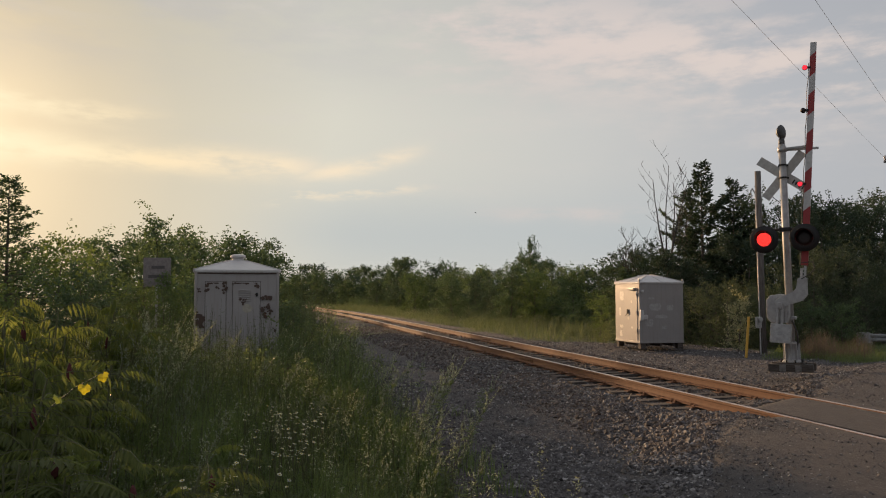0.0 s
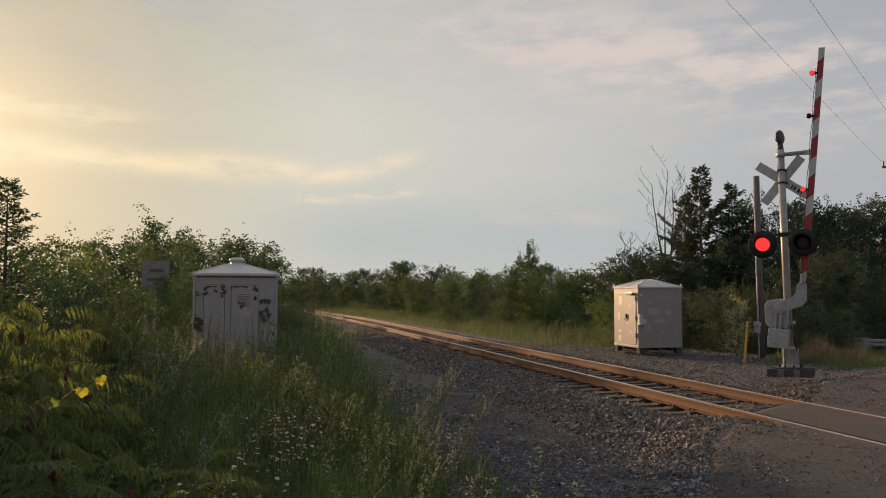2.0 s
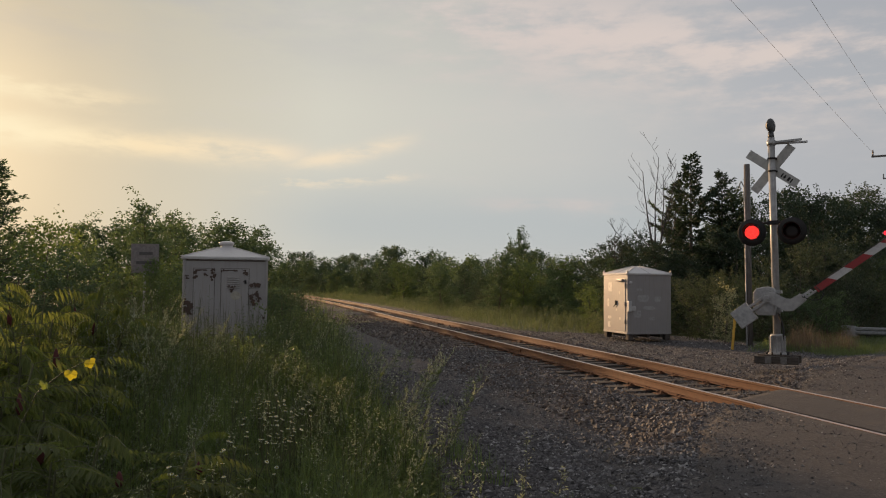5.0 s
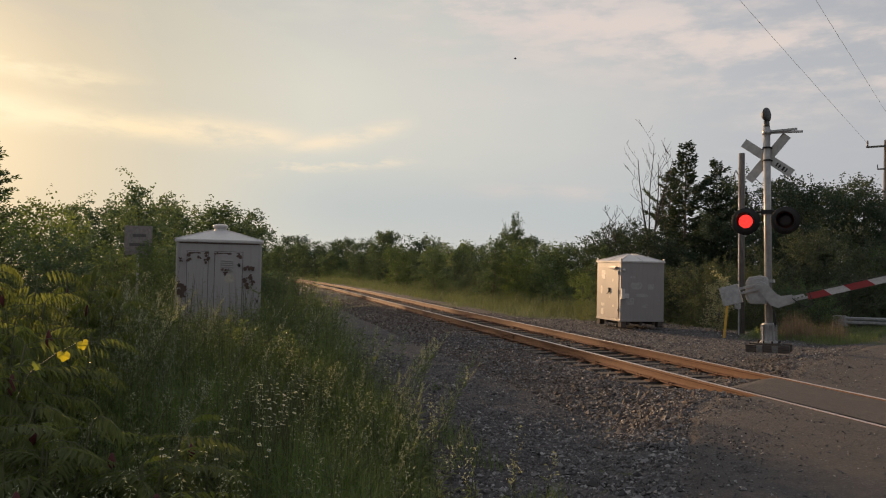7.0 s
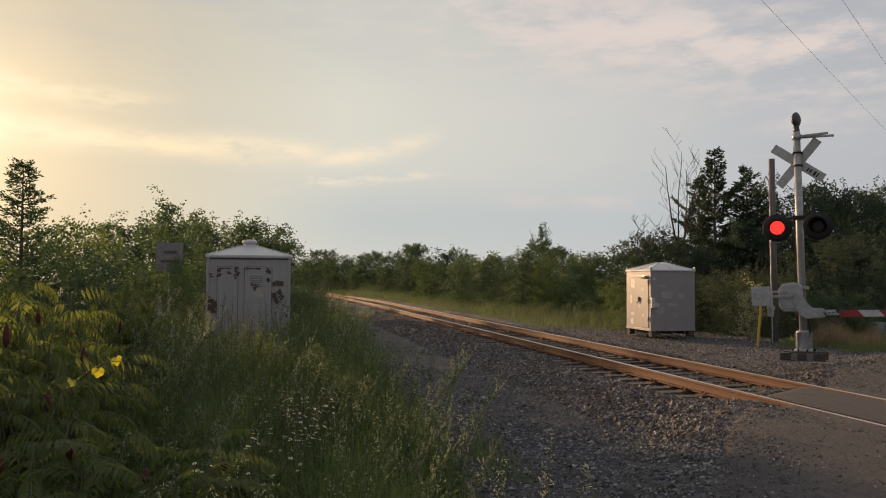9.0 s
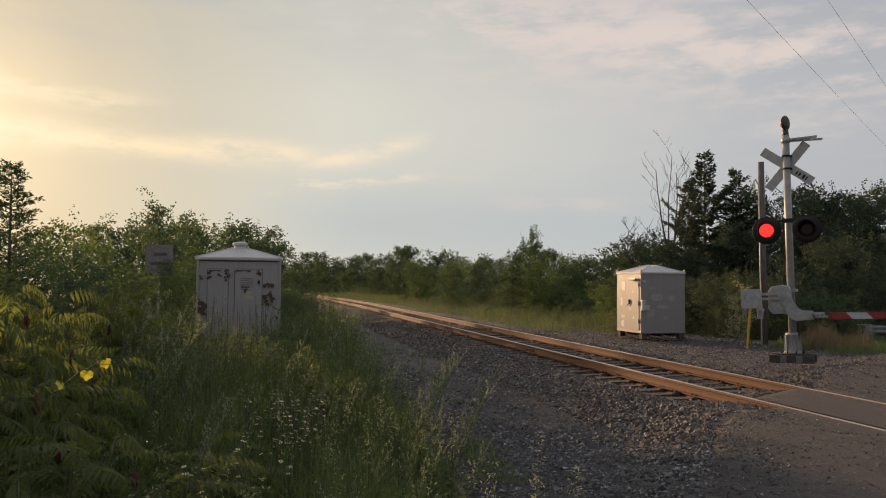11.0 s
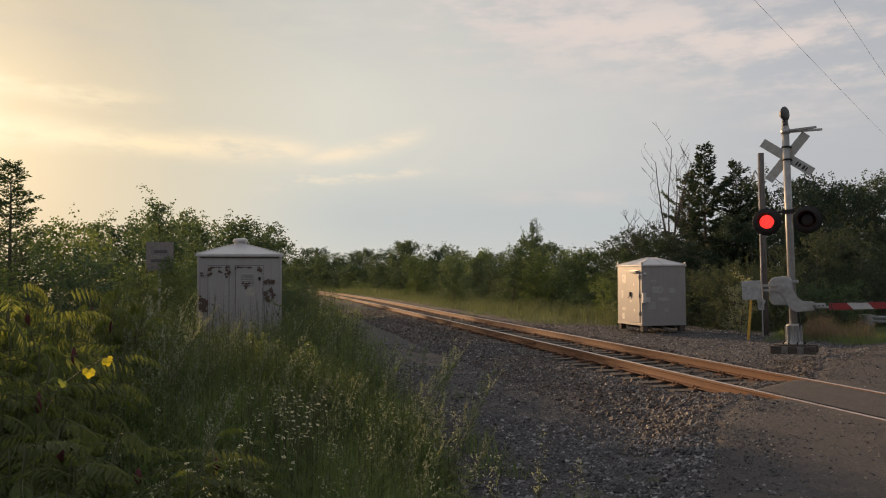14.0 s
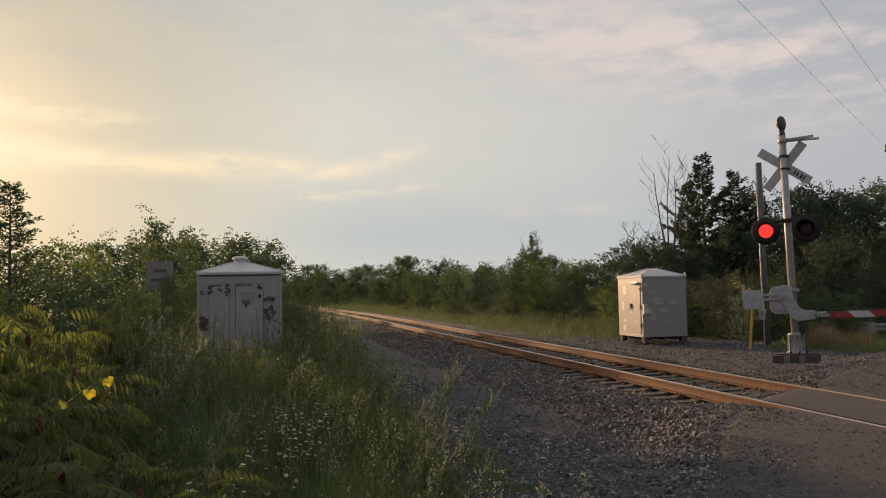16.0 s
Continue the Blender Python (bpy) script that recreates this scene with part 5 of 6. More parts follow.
    # the near side of the track, behind and beside the old cabinet
    left = [
        broadleaf("thicket_tree", 61, 4.2, 3.0, LEAF_A, 0.105, 5600, 0.06, 0.02, "leafy green tree in the sunlit thicket", core=16),
        broadleaf("thicket_tree", 62, 4.0, 2.6, LEAF_C, 0.10, 5200, 0.05, 0.02, "light green tree in the sunlit thicket", core=15),
        broadleaf("thicket_tree", 63, 4.6, 2.6, LEAF_A, 0.105, 5200, 0.06, 0.15, "slender leafy tree in the sunlit thicket", core=13),
    ]
    for k in left:
        tagged(k, group="thicket")
    sp = [[], [], []]
    for x, y, s, h, k in ((-2.9, 24.0, 0.95, 0.93, 2), (-4.5, 20.0, 0.9, 0.86, 1), (-6.2, 24.5, 1.0, 0.80, 0), (-7.6, 20.0, 1.1, 0.68, 1),
                          (-3.6, 17.2, 0.8, 0.62, 0), (-5.6, 16.5, 0.9, 0.72, 1), (-8.0, 15.0, 1.0, 0.42, 0), (-5.2, 27.5, 1.0, 0.85, 2), (-9.8, 18.0, 1.2, 0.55, 0), (-2.2, 19.5, 0.7, 0.62, 1), (-1.8, 28.0, 0.8, 0.75, 1),
                          (-4.6, 13.2, 0.7, 0.46, 1), (-9.0, 28.0, 1.3, 0.8, 0)):
        sp[k].append((x, y, s, h))
    for y in range(44, 150, 6):
        sp[rng.choice((0, 1, 2))].append((1.0 + bend(y) - rng.uniform(0.5, 3.5), y + rng.uniform(-2, 2), rng.uniform(0.9, 1.2), rng.uniform(0.75, 1.0) + (0.3 if y > 110 else 0)))
    for k, s in zip(left, sp):
        plant(k, s, rng)
    larch = conifer("young_larch", 71, 5.3, 3.0, "feathery young conifer above the thicket", 0.27, LEAF_A, 0.11)
    plant(larch, [(-6.15, 21.6, 1.0, 0.97)], rng)
    edge = broadleaf("shrub", 55, 1.7, 1.6, LEAF_A, 0.065, 3200, 0.03, 0.0, "leafy weedy shrub at the gravel's edge", "shrub", 12)
    plant(edge, [(0.9, 19.0, 1.0, 1.0), (0.6, 22.0, 1.1, 1.05), (1.0, 25.5, 1.1, 1.0), (1.4, 29.0, 1.1, 1.0), (1.9, 33.0, 1.0, 0.95), (-1.8, 14.5, 0.8, 0.8), (0.8, 41.0, 1.3, 1.2)], rng)

    clump = broadleaf("weed_clump", 57, 1.25, 0.95, WEEDLEAF, 0.05, 2400, 0.012, 0.0, "leafy clump of tall green weeds", "weed", 11, 0.6, 0.06)
    tagged(clump, group="weed clumps")
    plant(clump, [(0.95, 12.6, 1.0, 1.0), (1.25, 11.2, 0.9, 0.85), (0.75, 14.2, 1.1, 1.15), (1.45, 13.3, 0.9, 0.8), (0.55, 10.6, 0.9, 0.85), (0.2, 12.0, 1.0, 0.95), (1.35, 15.3, 1.1, 1.05), (1.0, 9.4, 0.8, 0.7), (1.55, 12.2, 0.8, 0.65), (-0.75, 14.2, 0.9, 0.86), (-0.2, 13.9, 0.9, 0.80), (0.3, 14.2, 0.9, 0.90), (-1.2, 14.4, 1.0, 0.95)], rng)


build_woods()


def build_sumac():
    """Stems that carry long leaves of paired leaflets."""
    protos = []
    for seed in (81, 82, 83):
        rng = np.random.default_rng(seed)
        s = thing("sumac_shrub", "sumac shrub with drooping leaves of paired leaflets", "shrub", None, "sumac shrubs")
        bm = B()
        P, T, S, N, L = [], [], [], [], []
        for k in range(5):
            a = rng.uniform(0, 6.28)
            foot = Vector((0.25 * math.cos(a), 0.25 * math.sin(a), -0.1))
            top = Vector((0.55 * math.cos(a) * rng.uniform(0.4, 1.2), 0.55 * math.sin(a) * rng.uniform(0.4, 1.2), rng.uniform(1.0, 1.75)))
            rod(bm, foot, top, 0.016, 0.009, 6, False)
            for q in range(11):
                h = 0.42 + 0.58 * q / 10
                b0 = foot.lerp(top, h)
                aa = q * 2.4 + rng.uniform(-0.3, 0.3)
                d = Vector((math.cos(aa), math.sin(aa), rng.uniform(0.25, 0.7)))
                length = rng.uniform(0.48, 0.74)
                droop = rng.uniform(0.45, 1.1)
                p = b0.copy()
                pts = [p.copy()]
                for j in range(11):
                    d = (d + Vector((0, 0, -0.115))).normalized()
                    p = p + d * length / 11
                    pts.append(p.copy())
                    side = d.cross(Vector((0, 0, 1))).normalized()
                    up = side.cross(d).normalized()
                    for sg in (-1, 1):
                        if j > 0:
                            out = (side * sg * (1.3 - droop) + d * rng.uniform(0.3, 0.7) - Vector((0, 0, droop * rng.uniform(0.7, 1.1)))).normalized()
                            P.append(p)
                            T.append(out)
                            N.append(up)
                            S.append(out.cross(up).normalized())
                            L.append(0.120 * (0.6 + 0.8 * math.sin(math.pi * min(1, (j + 1.5) / 12))) * rng.uniform(0.85, 1.1))
                tube(bm, pts[::3], 0.0035, 4)
        part("stem", bm, STEM, s, "slender stems and leaf stalks")
        P, T, S, N, L = (np.array([tuple(v) for v in q]) if q is not L else np.array(q) for q in (P, T, S, N, L))
        part("foliage", quads_mesh("foliage", leaf_quads(P, T, S, N, L, L * 0.25), SUMAC), None, s, "yellow-green leaflets")
        if seed != 83:
            bm = B()
            lathe(bm, [(0.008, 0), (0.030, 0.04), (0.034, 0.09), (0.022, 0.16), (0.006, 0.20)], 9, Matrix.Translation((0.1, 0.05, 1.30)))
            part("fruit_spike", bm, FUZZ, s, "dark red fuzzy fruit spike")
        protos.append(s)
    rng = random.Random(5)
    sets = [[], [], []]
    for y, x0, x1, n in ((5.2, -3.0, -1.5, 5), (6.4, -3.6, -1.3, 6), (7.8, -4.4, -1.5, 7), (9.4, -5.0, -1.6, 9), (11.2, -5.6, -1.8, 9), (13.4, -6.4, -2.0, 8)):
        for k in range(n):
            sets[rng.randrange(3)].append((x0 + (x1 - x0) * (k + rng.random()) / n, y + rng.uniform(-0.5, 0.5), rng.uniform(0.75, 1.0), rng.uniform(0.50, 0.66) if y < 6 else rng.uniform(0.65, 0.9) if y < 7.5 else rng.uniform(0.85, 1.2)))
    for x, y, h in ((-0.55, 4.3, 0.42), (-0.95, 4.0, 0.46), (-0.35, 5.0, 0.44), (-0.8, 5.4, 0.55), (-1.2, 4.7, 0.55), (-0.2, 5.9, 0.50), (-1.35, 5.6, 0.66)):
        sets[rng.randrange(3)].append((x, y, 0.8, h))
    for p, s in zip(protos, sets):
        plant(p, s, rng)


build_sumac()


def weed_ok(x, y):
    w = 0.35 * noise.noise((x * 0.6, y * 0.6, 7.0))
    if x > 1.75 + bend(y) + w + 0.02 * max(0, y - 10):
        return False
    if abs(x + 0.34) < 0.82 and abs(y - 15.75) < 0.8:
        return False
    return True


def blades(rng, pts, height, width, lean, segs=3):
    """Tapered, bending grass blades: strips of quads."""
    n = len(pts)
    a = rng.uniform(0, 2 * math.pi, n)
    d = np.stack([np.cos(a), np.sin(a), np.zeros(n)], 1)
    s = np.stack([-np.sin(a), np.cos(a), np.zeros(n)], 1)
    bend_ = rng.uniform(0.05, 1.0, n)[:, None] * lean
    h = (height * rng.uniform(0.55, 1.15, n))[:, None]
    rings = []
    for k in range(segs + 1):
        f = k / segs
        c = pts + np.array((0, 0, 1)) * h * f * (1 - 0.25 * bend_ * f) + d * h * bend_ * f * f
        w = width * (1 - f) ** 0.7 * 0.5 + 0.0006
        rings.append((c - s * w, c + s * w))
    v = np.empty((n, 2 * (segs + 1), 3))
    for k, (l, r) in enumerate(rings):
        v[:, 2 * k], v[:, 2 * k + 1] = l, r
    base = (np.arange(n) * 2 * (segs + 1))[:, None]
    f = np.concatenate([base + np.array([[2 * k, 2 * k + 1, 2 * k + 3, 2 * k + 2]]) for k in range(segs)], 0)
    return v.reshape(-1, 3), f


def scatter(rng, n, x0, x1, y0, y1, ok, power=1.0):
    out = []
    while len(out) < n:
        x, y = rng.uniform(x0, x1), y0 + (y1 - y0) * rng.random() ** power
        if ok(x, y):
            out.append((x, y, ground_z(x, y) - 0.01))
    return np.array(out)


def build_weeds():
    rng = np.random.default_rng(9)

    def patch(name, label, n, area, ok, h, w, lean, mat, power=1.0, hf=None):
        p = scatter(rng, n, *area, ok, power)
        hh = np.full(len(p), h) if hf is None else h * np.array([hf(x, y) for x, y, _ in p])
        v, f = blades(rng, p, hh, w, lean)
        tagged(new(name, array_mesh(name, v, f, mat)), label, "grass", kind="stuff")

    def rise(x, y):
        return 0.50 + 0.70 * sstep(5.0, 11.0, y) + 0.30 * sstep(14, 17, y) - 0.30 * sstep(0.8, 2.0, x) * sstep(14, 9, y) + 0.45 * noise.noise((x * 0.8, y * 0.8, 4.0))
    patch("tall_grass", "tall green grass and weeds beside the gravel", 42000, (-5.5, 2.6, 2.6, 20), weed_ok, 0.95, 0.011, 0.85, GRASS, 1.5, rise)
    patch("fine_grass", "fine upright green grass at the gravel's edge", 16000, (-0.6, 2.4, 3.4, 10.5), weed_ok, 0.85, 0.006, 0.7, GRASS, 1.2, rise)
    patch("tall_grass", "tall green grass along the thicket", 11000, (-8, 3.4, 18, 60), weed_ok, 1.0, 0.016, 0.5, GRASS, 1.4)

    patch("tall_grass", "tall green grass at the roadside", 9000, (-9, 2.6, -6, 2.6), lambda x, y: x - y < ROAD_EDGE - road_swell(x) - 0.6 and x < -1.2, 0.7, 0.012, 0.8, GRASS)

    def far_ok(x, y):
        e = 11.2 + bend(y) + 5.6 * sstep(31, 26.5, y)
        if x > 15.0 and y < 31:
            return False
        return e + 0.3 * noise.noise((x * 0.5, y * 0.5, 2.0)) < x < e + 6.5 and x - y < ROAD_EDGE - 1.0 and not (abs(x - 14.0) < 1.0 and abs(y - 25.2) < 1.0)
    patch("verge_grass", "tall pale green grass in front of the wood", 20000, (-10, 24, 15, 110), far_ok, 0.95, 0.015, 0.8, VERGE, 1.5, lambda x, y: 0.35 + 0.35 * sstep(11.2, 13.0, x - bend(y)) + 0.7 * noise.noise((x * 0.5, y * 0.5, 21.0)))
    patch("dry_grass", "reddish dry grass clump by the road", 1500, (15.5, 20.0, 19.0, 22.5), lambda x, y: abs(x - 17.5) + abs(y - 20.6) < 1.3 + 1.6 * noise.noise((x, y, 0.0)), 0.95, 0.006, 0.5, DRYGRASS, 1.0, lambda x, y: 0.75 + 0.7 * noise.noise((x * 1.3, y * 1.3, 9.0)))
    patch("verge_grass", "green grass at the foot of the dry clump", 1800, (15.0, 21.0, 18.5, 23.0), lambda x, y: abs(x - 17.6) + abs(y - 20.8) < 2.2, 0.30, 0.009, 0.7, WEEDLEAF)
    patch("short_grass", "short green grass on the verge", 12000, (13.8, 30, 16, 30), lambda x, y: -5.5 < x - y < ROAD_EDGE - road_swell(x) - 0.5 + 0.5 * noise.noise((x, y, 5.0)) and x + y > 34.8 + 2.0 * noise.noise((x * 0.7, y * 0.7, 1.0)), 0.22, 0.010, 0.6, WEEDLEAF)
    patch("gravel_tufts", "sparse low weeds creeping onto the gravel", 900, (1.5, 3.6, 3.6, 12), lambda x, y: noise.noise((x * 1.4, y * 1.4, 31.0)) > 0.05 + 0.33 * (x - 1.7), 0.24, 0.008, 0.9, GRASS)
    # leafy stalks with seed heads
    P, T, S, N, L = [], [], [], [], []
    HP = []
    bm_v, bm_f = [], []

    def stalk(x, y, h, leaves, head):
        z = ground_z(x, y)
        a = rng.uniform(0, 6.28)
        lean = rng.uniform(0, 0.22) * h
        r = 0.004
        foot, top = np.array((x, y, z)), np.array((x + lean * math.cos(a), y + lean * math.sin(a), z + h))
        side = np.array((-math.sin(a), math.cos(a), 0)) * r
        fore = np.array((math.cos(a), math.sin(a), 0)) * r
        b = len(bm_v)
        bm_v.extend([foot - side, foot + side, top + side * 0.4, top - side * 0.4, foot - fore, foot + fore, top + fore * 0.4, top - fore * 0.4])
        bm_f.extend([(b, b + 1, b + 2, b + 3), (b + 4, b + 5, b + 6, b + 7)])
        for k in range(leaves):
            f = 0.12 + 0.8 * k / leaves
            q = k * 2.4 + a
            P.append(foot + (top - foot) * f)
            t = np.array((math.cos(q), math.sin(q), rng.uniform(0.1, 0.9)))
            t /= np.linalg.norm(t)
            s = np.cross(t, (0, 0, 1.0))
            s /= np.linalg.norm(s)
            T.append(t)
            S.append(s)
            N.append(np.cross(s, t))
            L.append(rng.uniform(0.06, 0.13) * (1.15 - 0.5 * f))
        for k in range(head):
            f = 0.80 + 0.26 * k / max(1, head)
            HP.append(foot + (top - foot) * f + rng.normal(size=3) * np.array((0.016, 0.016, 0.008)) * (1 + 3 * (1.06 - f)))
    for x, y, _ in scatter(rng, 3000, -4.2, 2.3, 3.2, 22, weed_ok, 1.3):
        stalk(x, y, (0.62 + 0.72 * sstep(5, 11, y)) * rng.uniform(0.6, 1.25) * (1 - 0.35 * sstep(0.9, 1.9, x) * sstep(14, 9, y)) * (1 + 0.35 * sstep(13, 16, y)), 26, 0)
    for x, y, _ in scatter(rng, 260, -1.8, 2.4, 4.4, 16, weed_ok, 1.2):
        stalk(x, y, (0.80 + 0.45 * sstep(5, 13, y)) * rng.uniform(0.75, 1.1), 5, 24)
    for x, y, _ in scatter(rng, 70, -2.6, -0.95, 9.5, 14.5, weed_ok):
        stalk(x, y, rng.uniform(1.3, 1.9), 9, 14)
    P, T, S, N, L = (np.array(q) for q in (P, T, S, N, L))
    tagged(new("weed_leaves", quads_mesh("weed_leaves", leaf_quads(P, T, S, N, L, L * 0.20), WEEDLEAF)), "narrow leaves of tall roadside weeds", "weeds", kind="stuff")
    H = np.array(HP)
    t, s, n = turns(rng, len(H), 0.6)
    tagged(new("seed_heads", quads_mesh("seed_heads", leaf_quads(H, t, s, n, 0.026, 0.009), SEED)), "pale seed heads of tall grass", "weeds", kind="stuff")
    tagged(new("weed_stalks", array_mesh("weed_stalks", [tuple(v) for v in bm_v], bm_f, STEM)), "thin stalks of tall roadside weeds", "weeds", kind="stuff")


build_weeds()


def build_roadside_weeds():
    """Tall branching weeds with pale seed spikes, bowed by the breeze away from the thicket."""
    protos = []
    for seed in (91, 92, 93, 94):
        rng = np.random.default_rng(seed)
        w = thing("roadside_weed", "tall slender weed with pale green seed spikes", "weed", None, "roadside weeds")
        bm = B()
        F, D = [], []
        P, T = [], []
        h, bow = 1.25 * rng.uniform(0.9, 1.1), rng.uniform(0.18, 0.42)

        def at(f):
            return Vector((bow * h * f ** 1.7, 0.05 * h * math.sin(2.2 * f + seed), h * f * (1 - 0.14 * bow * f)))

        def spike(a, b, n, spread):
            d = b - a
            for f in rng.random(n):
                F.append(tuple(a.lerp(b, f) + Vector(rng.normal(size=3)) * spread))
                D.append(tuple((d.normalized() + Vector(rng.normal(size=3)) * 0.45).normalized()))
        pts = [at(k / 8) for k in range(9)]
        for k in range(8):
            rod(bm, pts[k], pts[k + 1], 0.0042 - 0.0004 * k, 0.0038 - 0.0004 * k, 5, False)
        spike(at(0.84), at(1.03), 30, 0.005)
        for k in range(13):
            f = 0.30 + 0.62 * k / 13
            a = k * 2.4 + rng.uniform(-0.4, 0.4)
            d = (Vector((math.cos(a) * 0.45 + 0.25 * bow, math.sin(a) * 0.45, 1.0))).normalized()
            length = rng.uniform(0.16, 0.36) * (1.25 - f)
            b0 = at(f)
            tip = b0 + d * length
            rod(bm, b0, tip, 0.0022, 0.0010, 4, False)
            spike(b0.lerp(tip, 0.35), tip, int(12 + 56 * length), 0.0045)
        for k in range(34):
            f = 0.06 + 0.80 * rng.random()
            a = rng.uniform(0, 6.28)
            P.append(tuple(at(f)))
            T.append(tuple(Vector((math.cos(a), math.sin(a), rng.uniform(0.0, 0.9))).normalized()))
        part("stem", bm, STEM, w, "thin branching stem")
        F, D = np.array(F), np.array(D)
        q = np.cross(D, rng.normal(size=D.shape))
        q /= np.linalg.norm(q, axis=1)[:, None]
        tagged(part("seed_head", quads_mesh("seed_head", leaf_quads(F, D, q, np.cross(D, q), 0.018, 0.0075), SEED), None, w), "pale seed spikes", kind="stuff")
        P, T = np.array(P), np.array(T)
        q = np.cross(T, (0, 0, 1.0))
        q /= np.linalg.norm(q, axis=1)[:, None]
        ln = rng.uniform(0.05, 0.12, len(P))
        part("foliage", quads_mesh("foliage", leaf_quads(P, T, q, np.cross(q, T), ln, ln * 0.22), WEEDLEAF), None, w, "narrow leaves")
        protos.append(w)
    rnd = random.Random(17)
    spots = [(1.72, 8.2, 1.12, 0), (1.95, 8.6, 1.0, 12), (1.55, 7.7, 0.95, -15), (2.15, 9.3, 0.98, 8), (1.85, 7.2, 0.85, -8), (1.62, 6.6, 0.78, 20), (2.25, 8.2, 0.80, 5), (1.85, 9.0, 1.02, -6), (1.6, 8.0, 0.9, 14), (2.0, 10.0, 0.95, 18), (1.7, 11.2, 0.95, -12),
             (1.3, 7.4, 0.92, 10), (1.2, 8.6, 1.0, -25), (1.45, 9.4, 1.0, 30), (1.75, 10.2, 0.95, 0), (1.1, 6.2, 0.75, -10), (2.4, 8.7, 0.82, 15)]
    for k in range(16):
        spots.append((rnd.uniform(-2.5, -1.1), rnd.uniform(8.6, 11.8), rnd.uniform(1.25, 1.55), rnd.uniform(-25, 25)))
    while len(spots) < 141:
        x, y = rnd.uniform(-2.0, 1.7), 5.0 + 10.0 * rnd.random() ** 0.8
        if weed_ok(x + 0.1, y) and not (abs(x - 0.28) < 0.5 and y < 7.8):
            spots.append((x, y, rnd.uniform(0.78, 1.08) * (0.72 + 0.42 * sstep(5, 11, y)), rnd.uniform(-55, 55)))
    for k, (x, y, sc, a) in enumerate(spots):
        m = pose(x, y, ground_z(x, y) - 0.01, rnd.uniform(-4, 4), 0, a) @ Matrix.Diagonal((sc, sc, sc, 1))
        if k < 4:
            protos[k].matrix_basis = m
        else:
            copy_thing(protos[k % 4], m)


build_roadside_weeds()


def build_flowers():
    rng = random.Random(6)
    bm = B()
    for k in range(12):
        a = k * math.pi / 6
        v = [bm.verts.new((r * math.cos(a + o), r * math.sin(a + o), z)) for r, o, z in ((0.006, 0, 0.0), (0.018, -0.2, 0.002), (0.026, 0, -0.002), (0.018, 0.2, 0.002))]
        bm.faces.new(v)
    head = bm_mesh("flower_head", bm, PETAL)
    eye = bm_mesh("flower_eye", lathe(B(), [(0.008, -0.002), (0.008, 0.003), (0.003, 0.006)], 8), YFLOWER)
    for k in range(46):
        while True:
            y = rng.gauss(7.1, 0.90)
            x = rng.gauss(0.26 + 0.20 * (y - 7.0), 0.22)
            if 5.2 < y < 9.6 and abs(x - 0.28) < 0.75:
                break
        h = rng.uniform(0.70, 0.96)
        z = ground_z(x, y)
        f = thing("daisy_fleabane", "wild daisy with small white flower heads", "flower", pose(x, y, z), "wild daisies")
        tops = []
        for q in range(rng.choice((2, 3, 4))):
            a = rng.uniform(0, 6.28)
            r = rng.uniform(0.02, 0.09)
            t = Vector((r * math.cos(a), r * math.sin(a), h * rng.uniform(0.86, 1.05)))
            part("stem", tube(B(), [Vector((0, 0, 0)), Vector((0, 0, h * 0.65)), t], 0.003, 4), STEM, f)
            tops.append(t)
        for t in tops:
            o = part("flower_head", head, None, f, "white ray florets")
            m = Matrix.Translation(t) @ pose(0, 0, 0, rng.uniform(-5, 32), rng.uniform(-18, 18), rng.uniform(0, 90)) @ Matrix.Scale(rng.uniform(0.5, 0.75), 4)
            o.matrix_basis = m
            part("flower_eye", eye, None, o, "yellow centre")
    # a vine shoot with three yellowed leaves
    v = thing("wild_vine", "vine shoot with yellowing lobed leaves", "vine", pose(-0.98, 4.62, ground_z(-0.98, 4.62)))
    part("shoot", tube(B(), [(-0.05, 0.25, 0), (-0.22, 0.20, 0.5), (-0.24, 0.12, 0.95), (-0.19, 0.06, 1.28), (-0.10, 0.03, 1.47), (0.02, 0.02, 1.57), (0.13, 0.02, 1.63), (0.22, 0.04, 1.64), (0.28, 0.05, 1.60)], 0.0032, 6), STEM, v)
    out = [(0, 0.02), (0.22, -0.16), (0.50, -0.06), (0.62, 0.20), (0.56, 0.38), (0.58, 0.60), (0.30, 0.72), (0.10, 0.98), (-0.06, 0.98), (-0.30, 0.74), (-0.56, 0.62), (-0.55, 0.38), (-0.62, 0.18), (-0.48, -0.06), (-0.2, -0.16)]
    for x, y, z, s, rx, ry, rz, mat in ((0.075, -0.01, 1.585, 0.056, 30, 188, 15, YLEAF), (0.165, 0.0, 1.645, 0.052, 22, 160, -14, YLEAF), (-0.06, 0.0, 1.525, 0.050, 38, 215, 35, PALELEAF)):
        bm = B()
        c = bm.verts.new((0, -0.20 * s, 0.38 * s))
        vs = [bm.verts.new((a * s, 0.10 * s * math.sin(7 * a + 3 * b), b * s)) for a, b in out]
        for i in range(len(vs)):
            bm.faces.new((c, vs[i], vs[(i + 1) % len(vs)]))
        o = part("leaf", bm, mat, v, "yellow lobed leaf" if mat is YLEAF else "yellow-green lobed leaf")
        o.matrix_basis = pose(x, y, z, rx, ry, rz)


build_flowers()


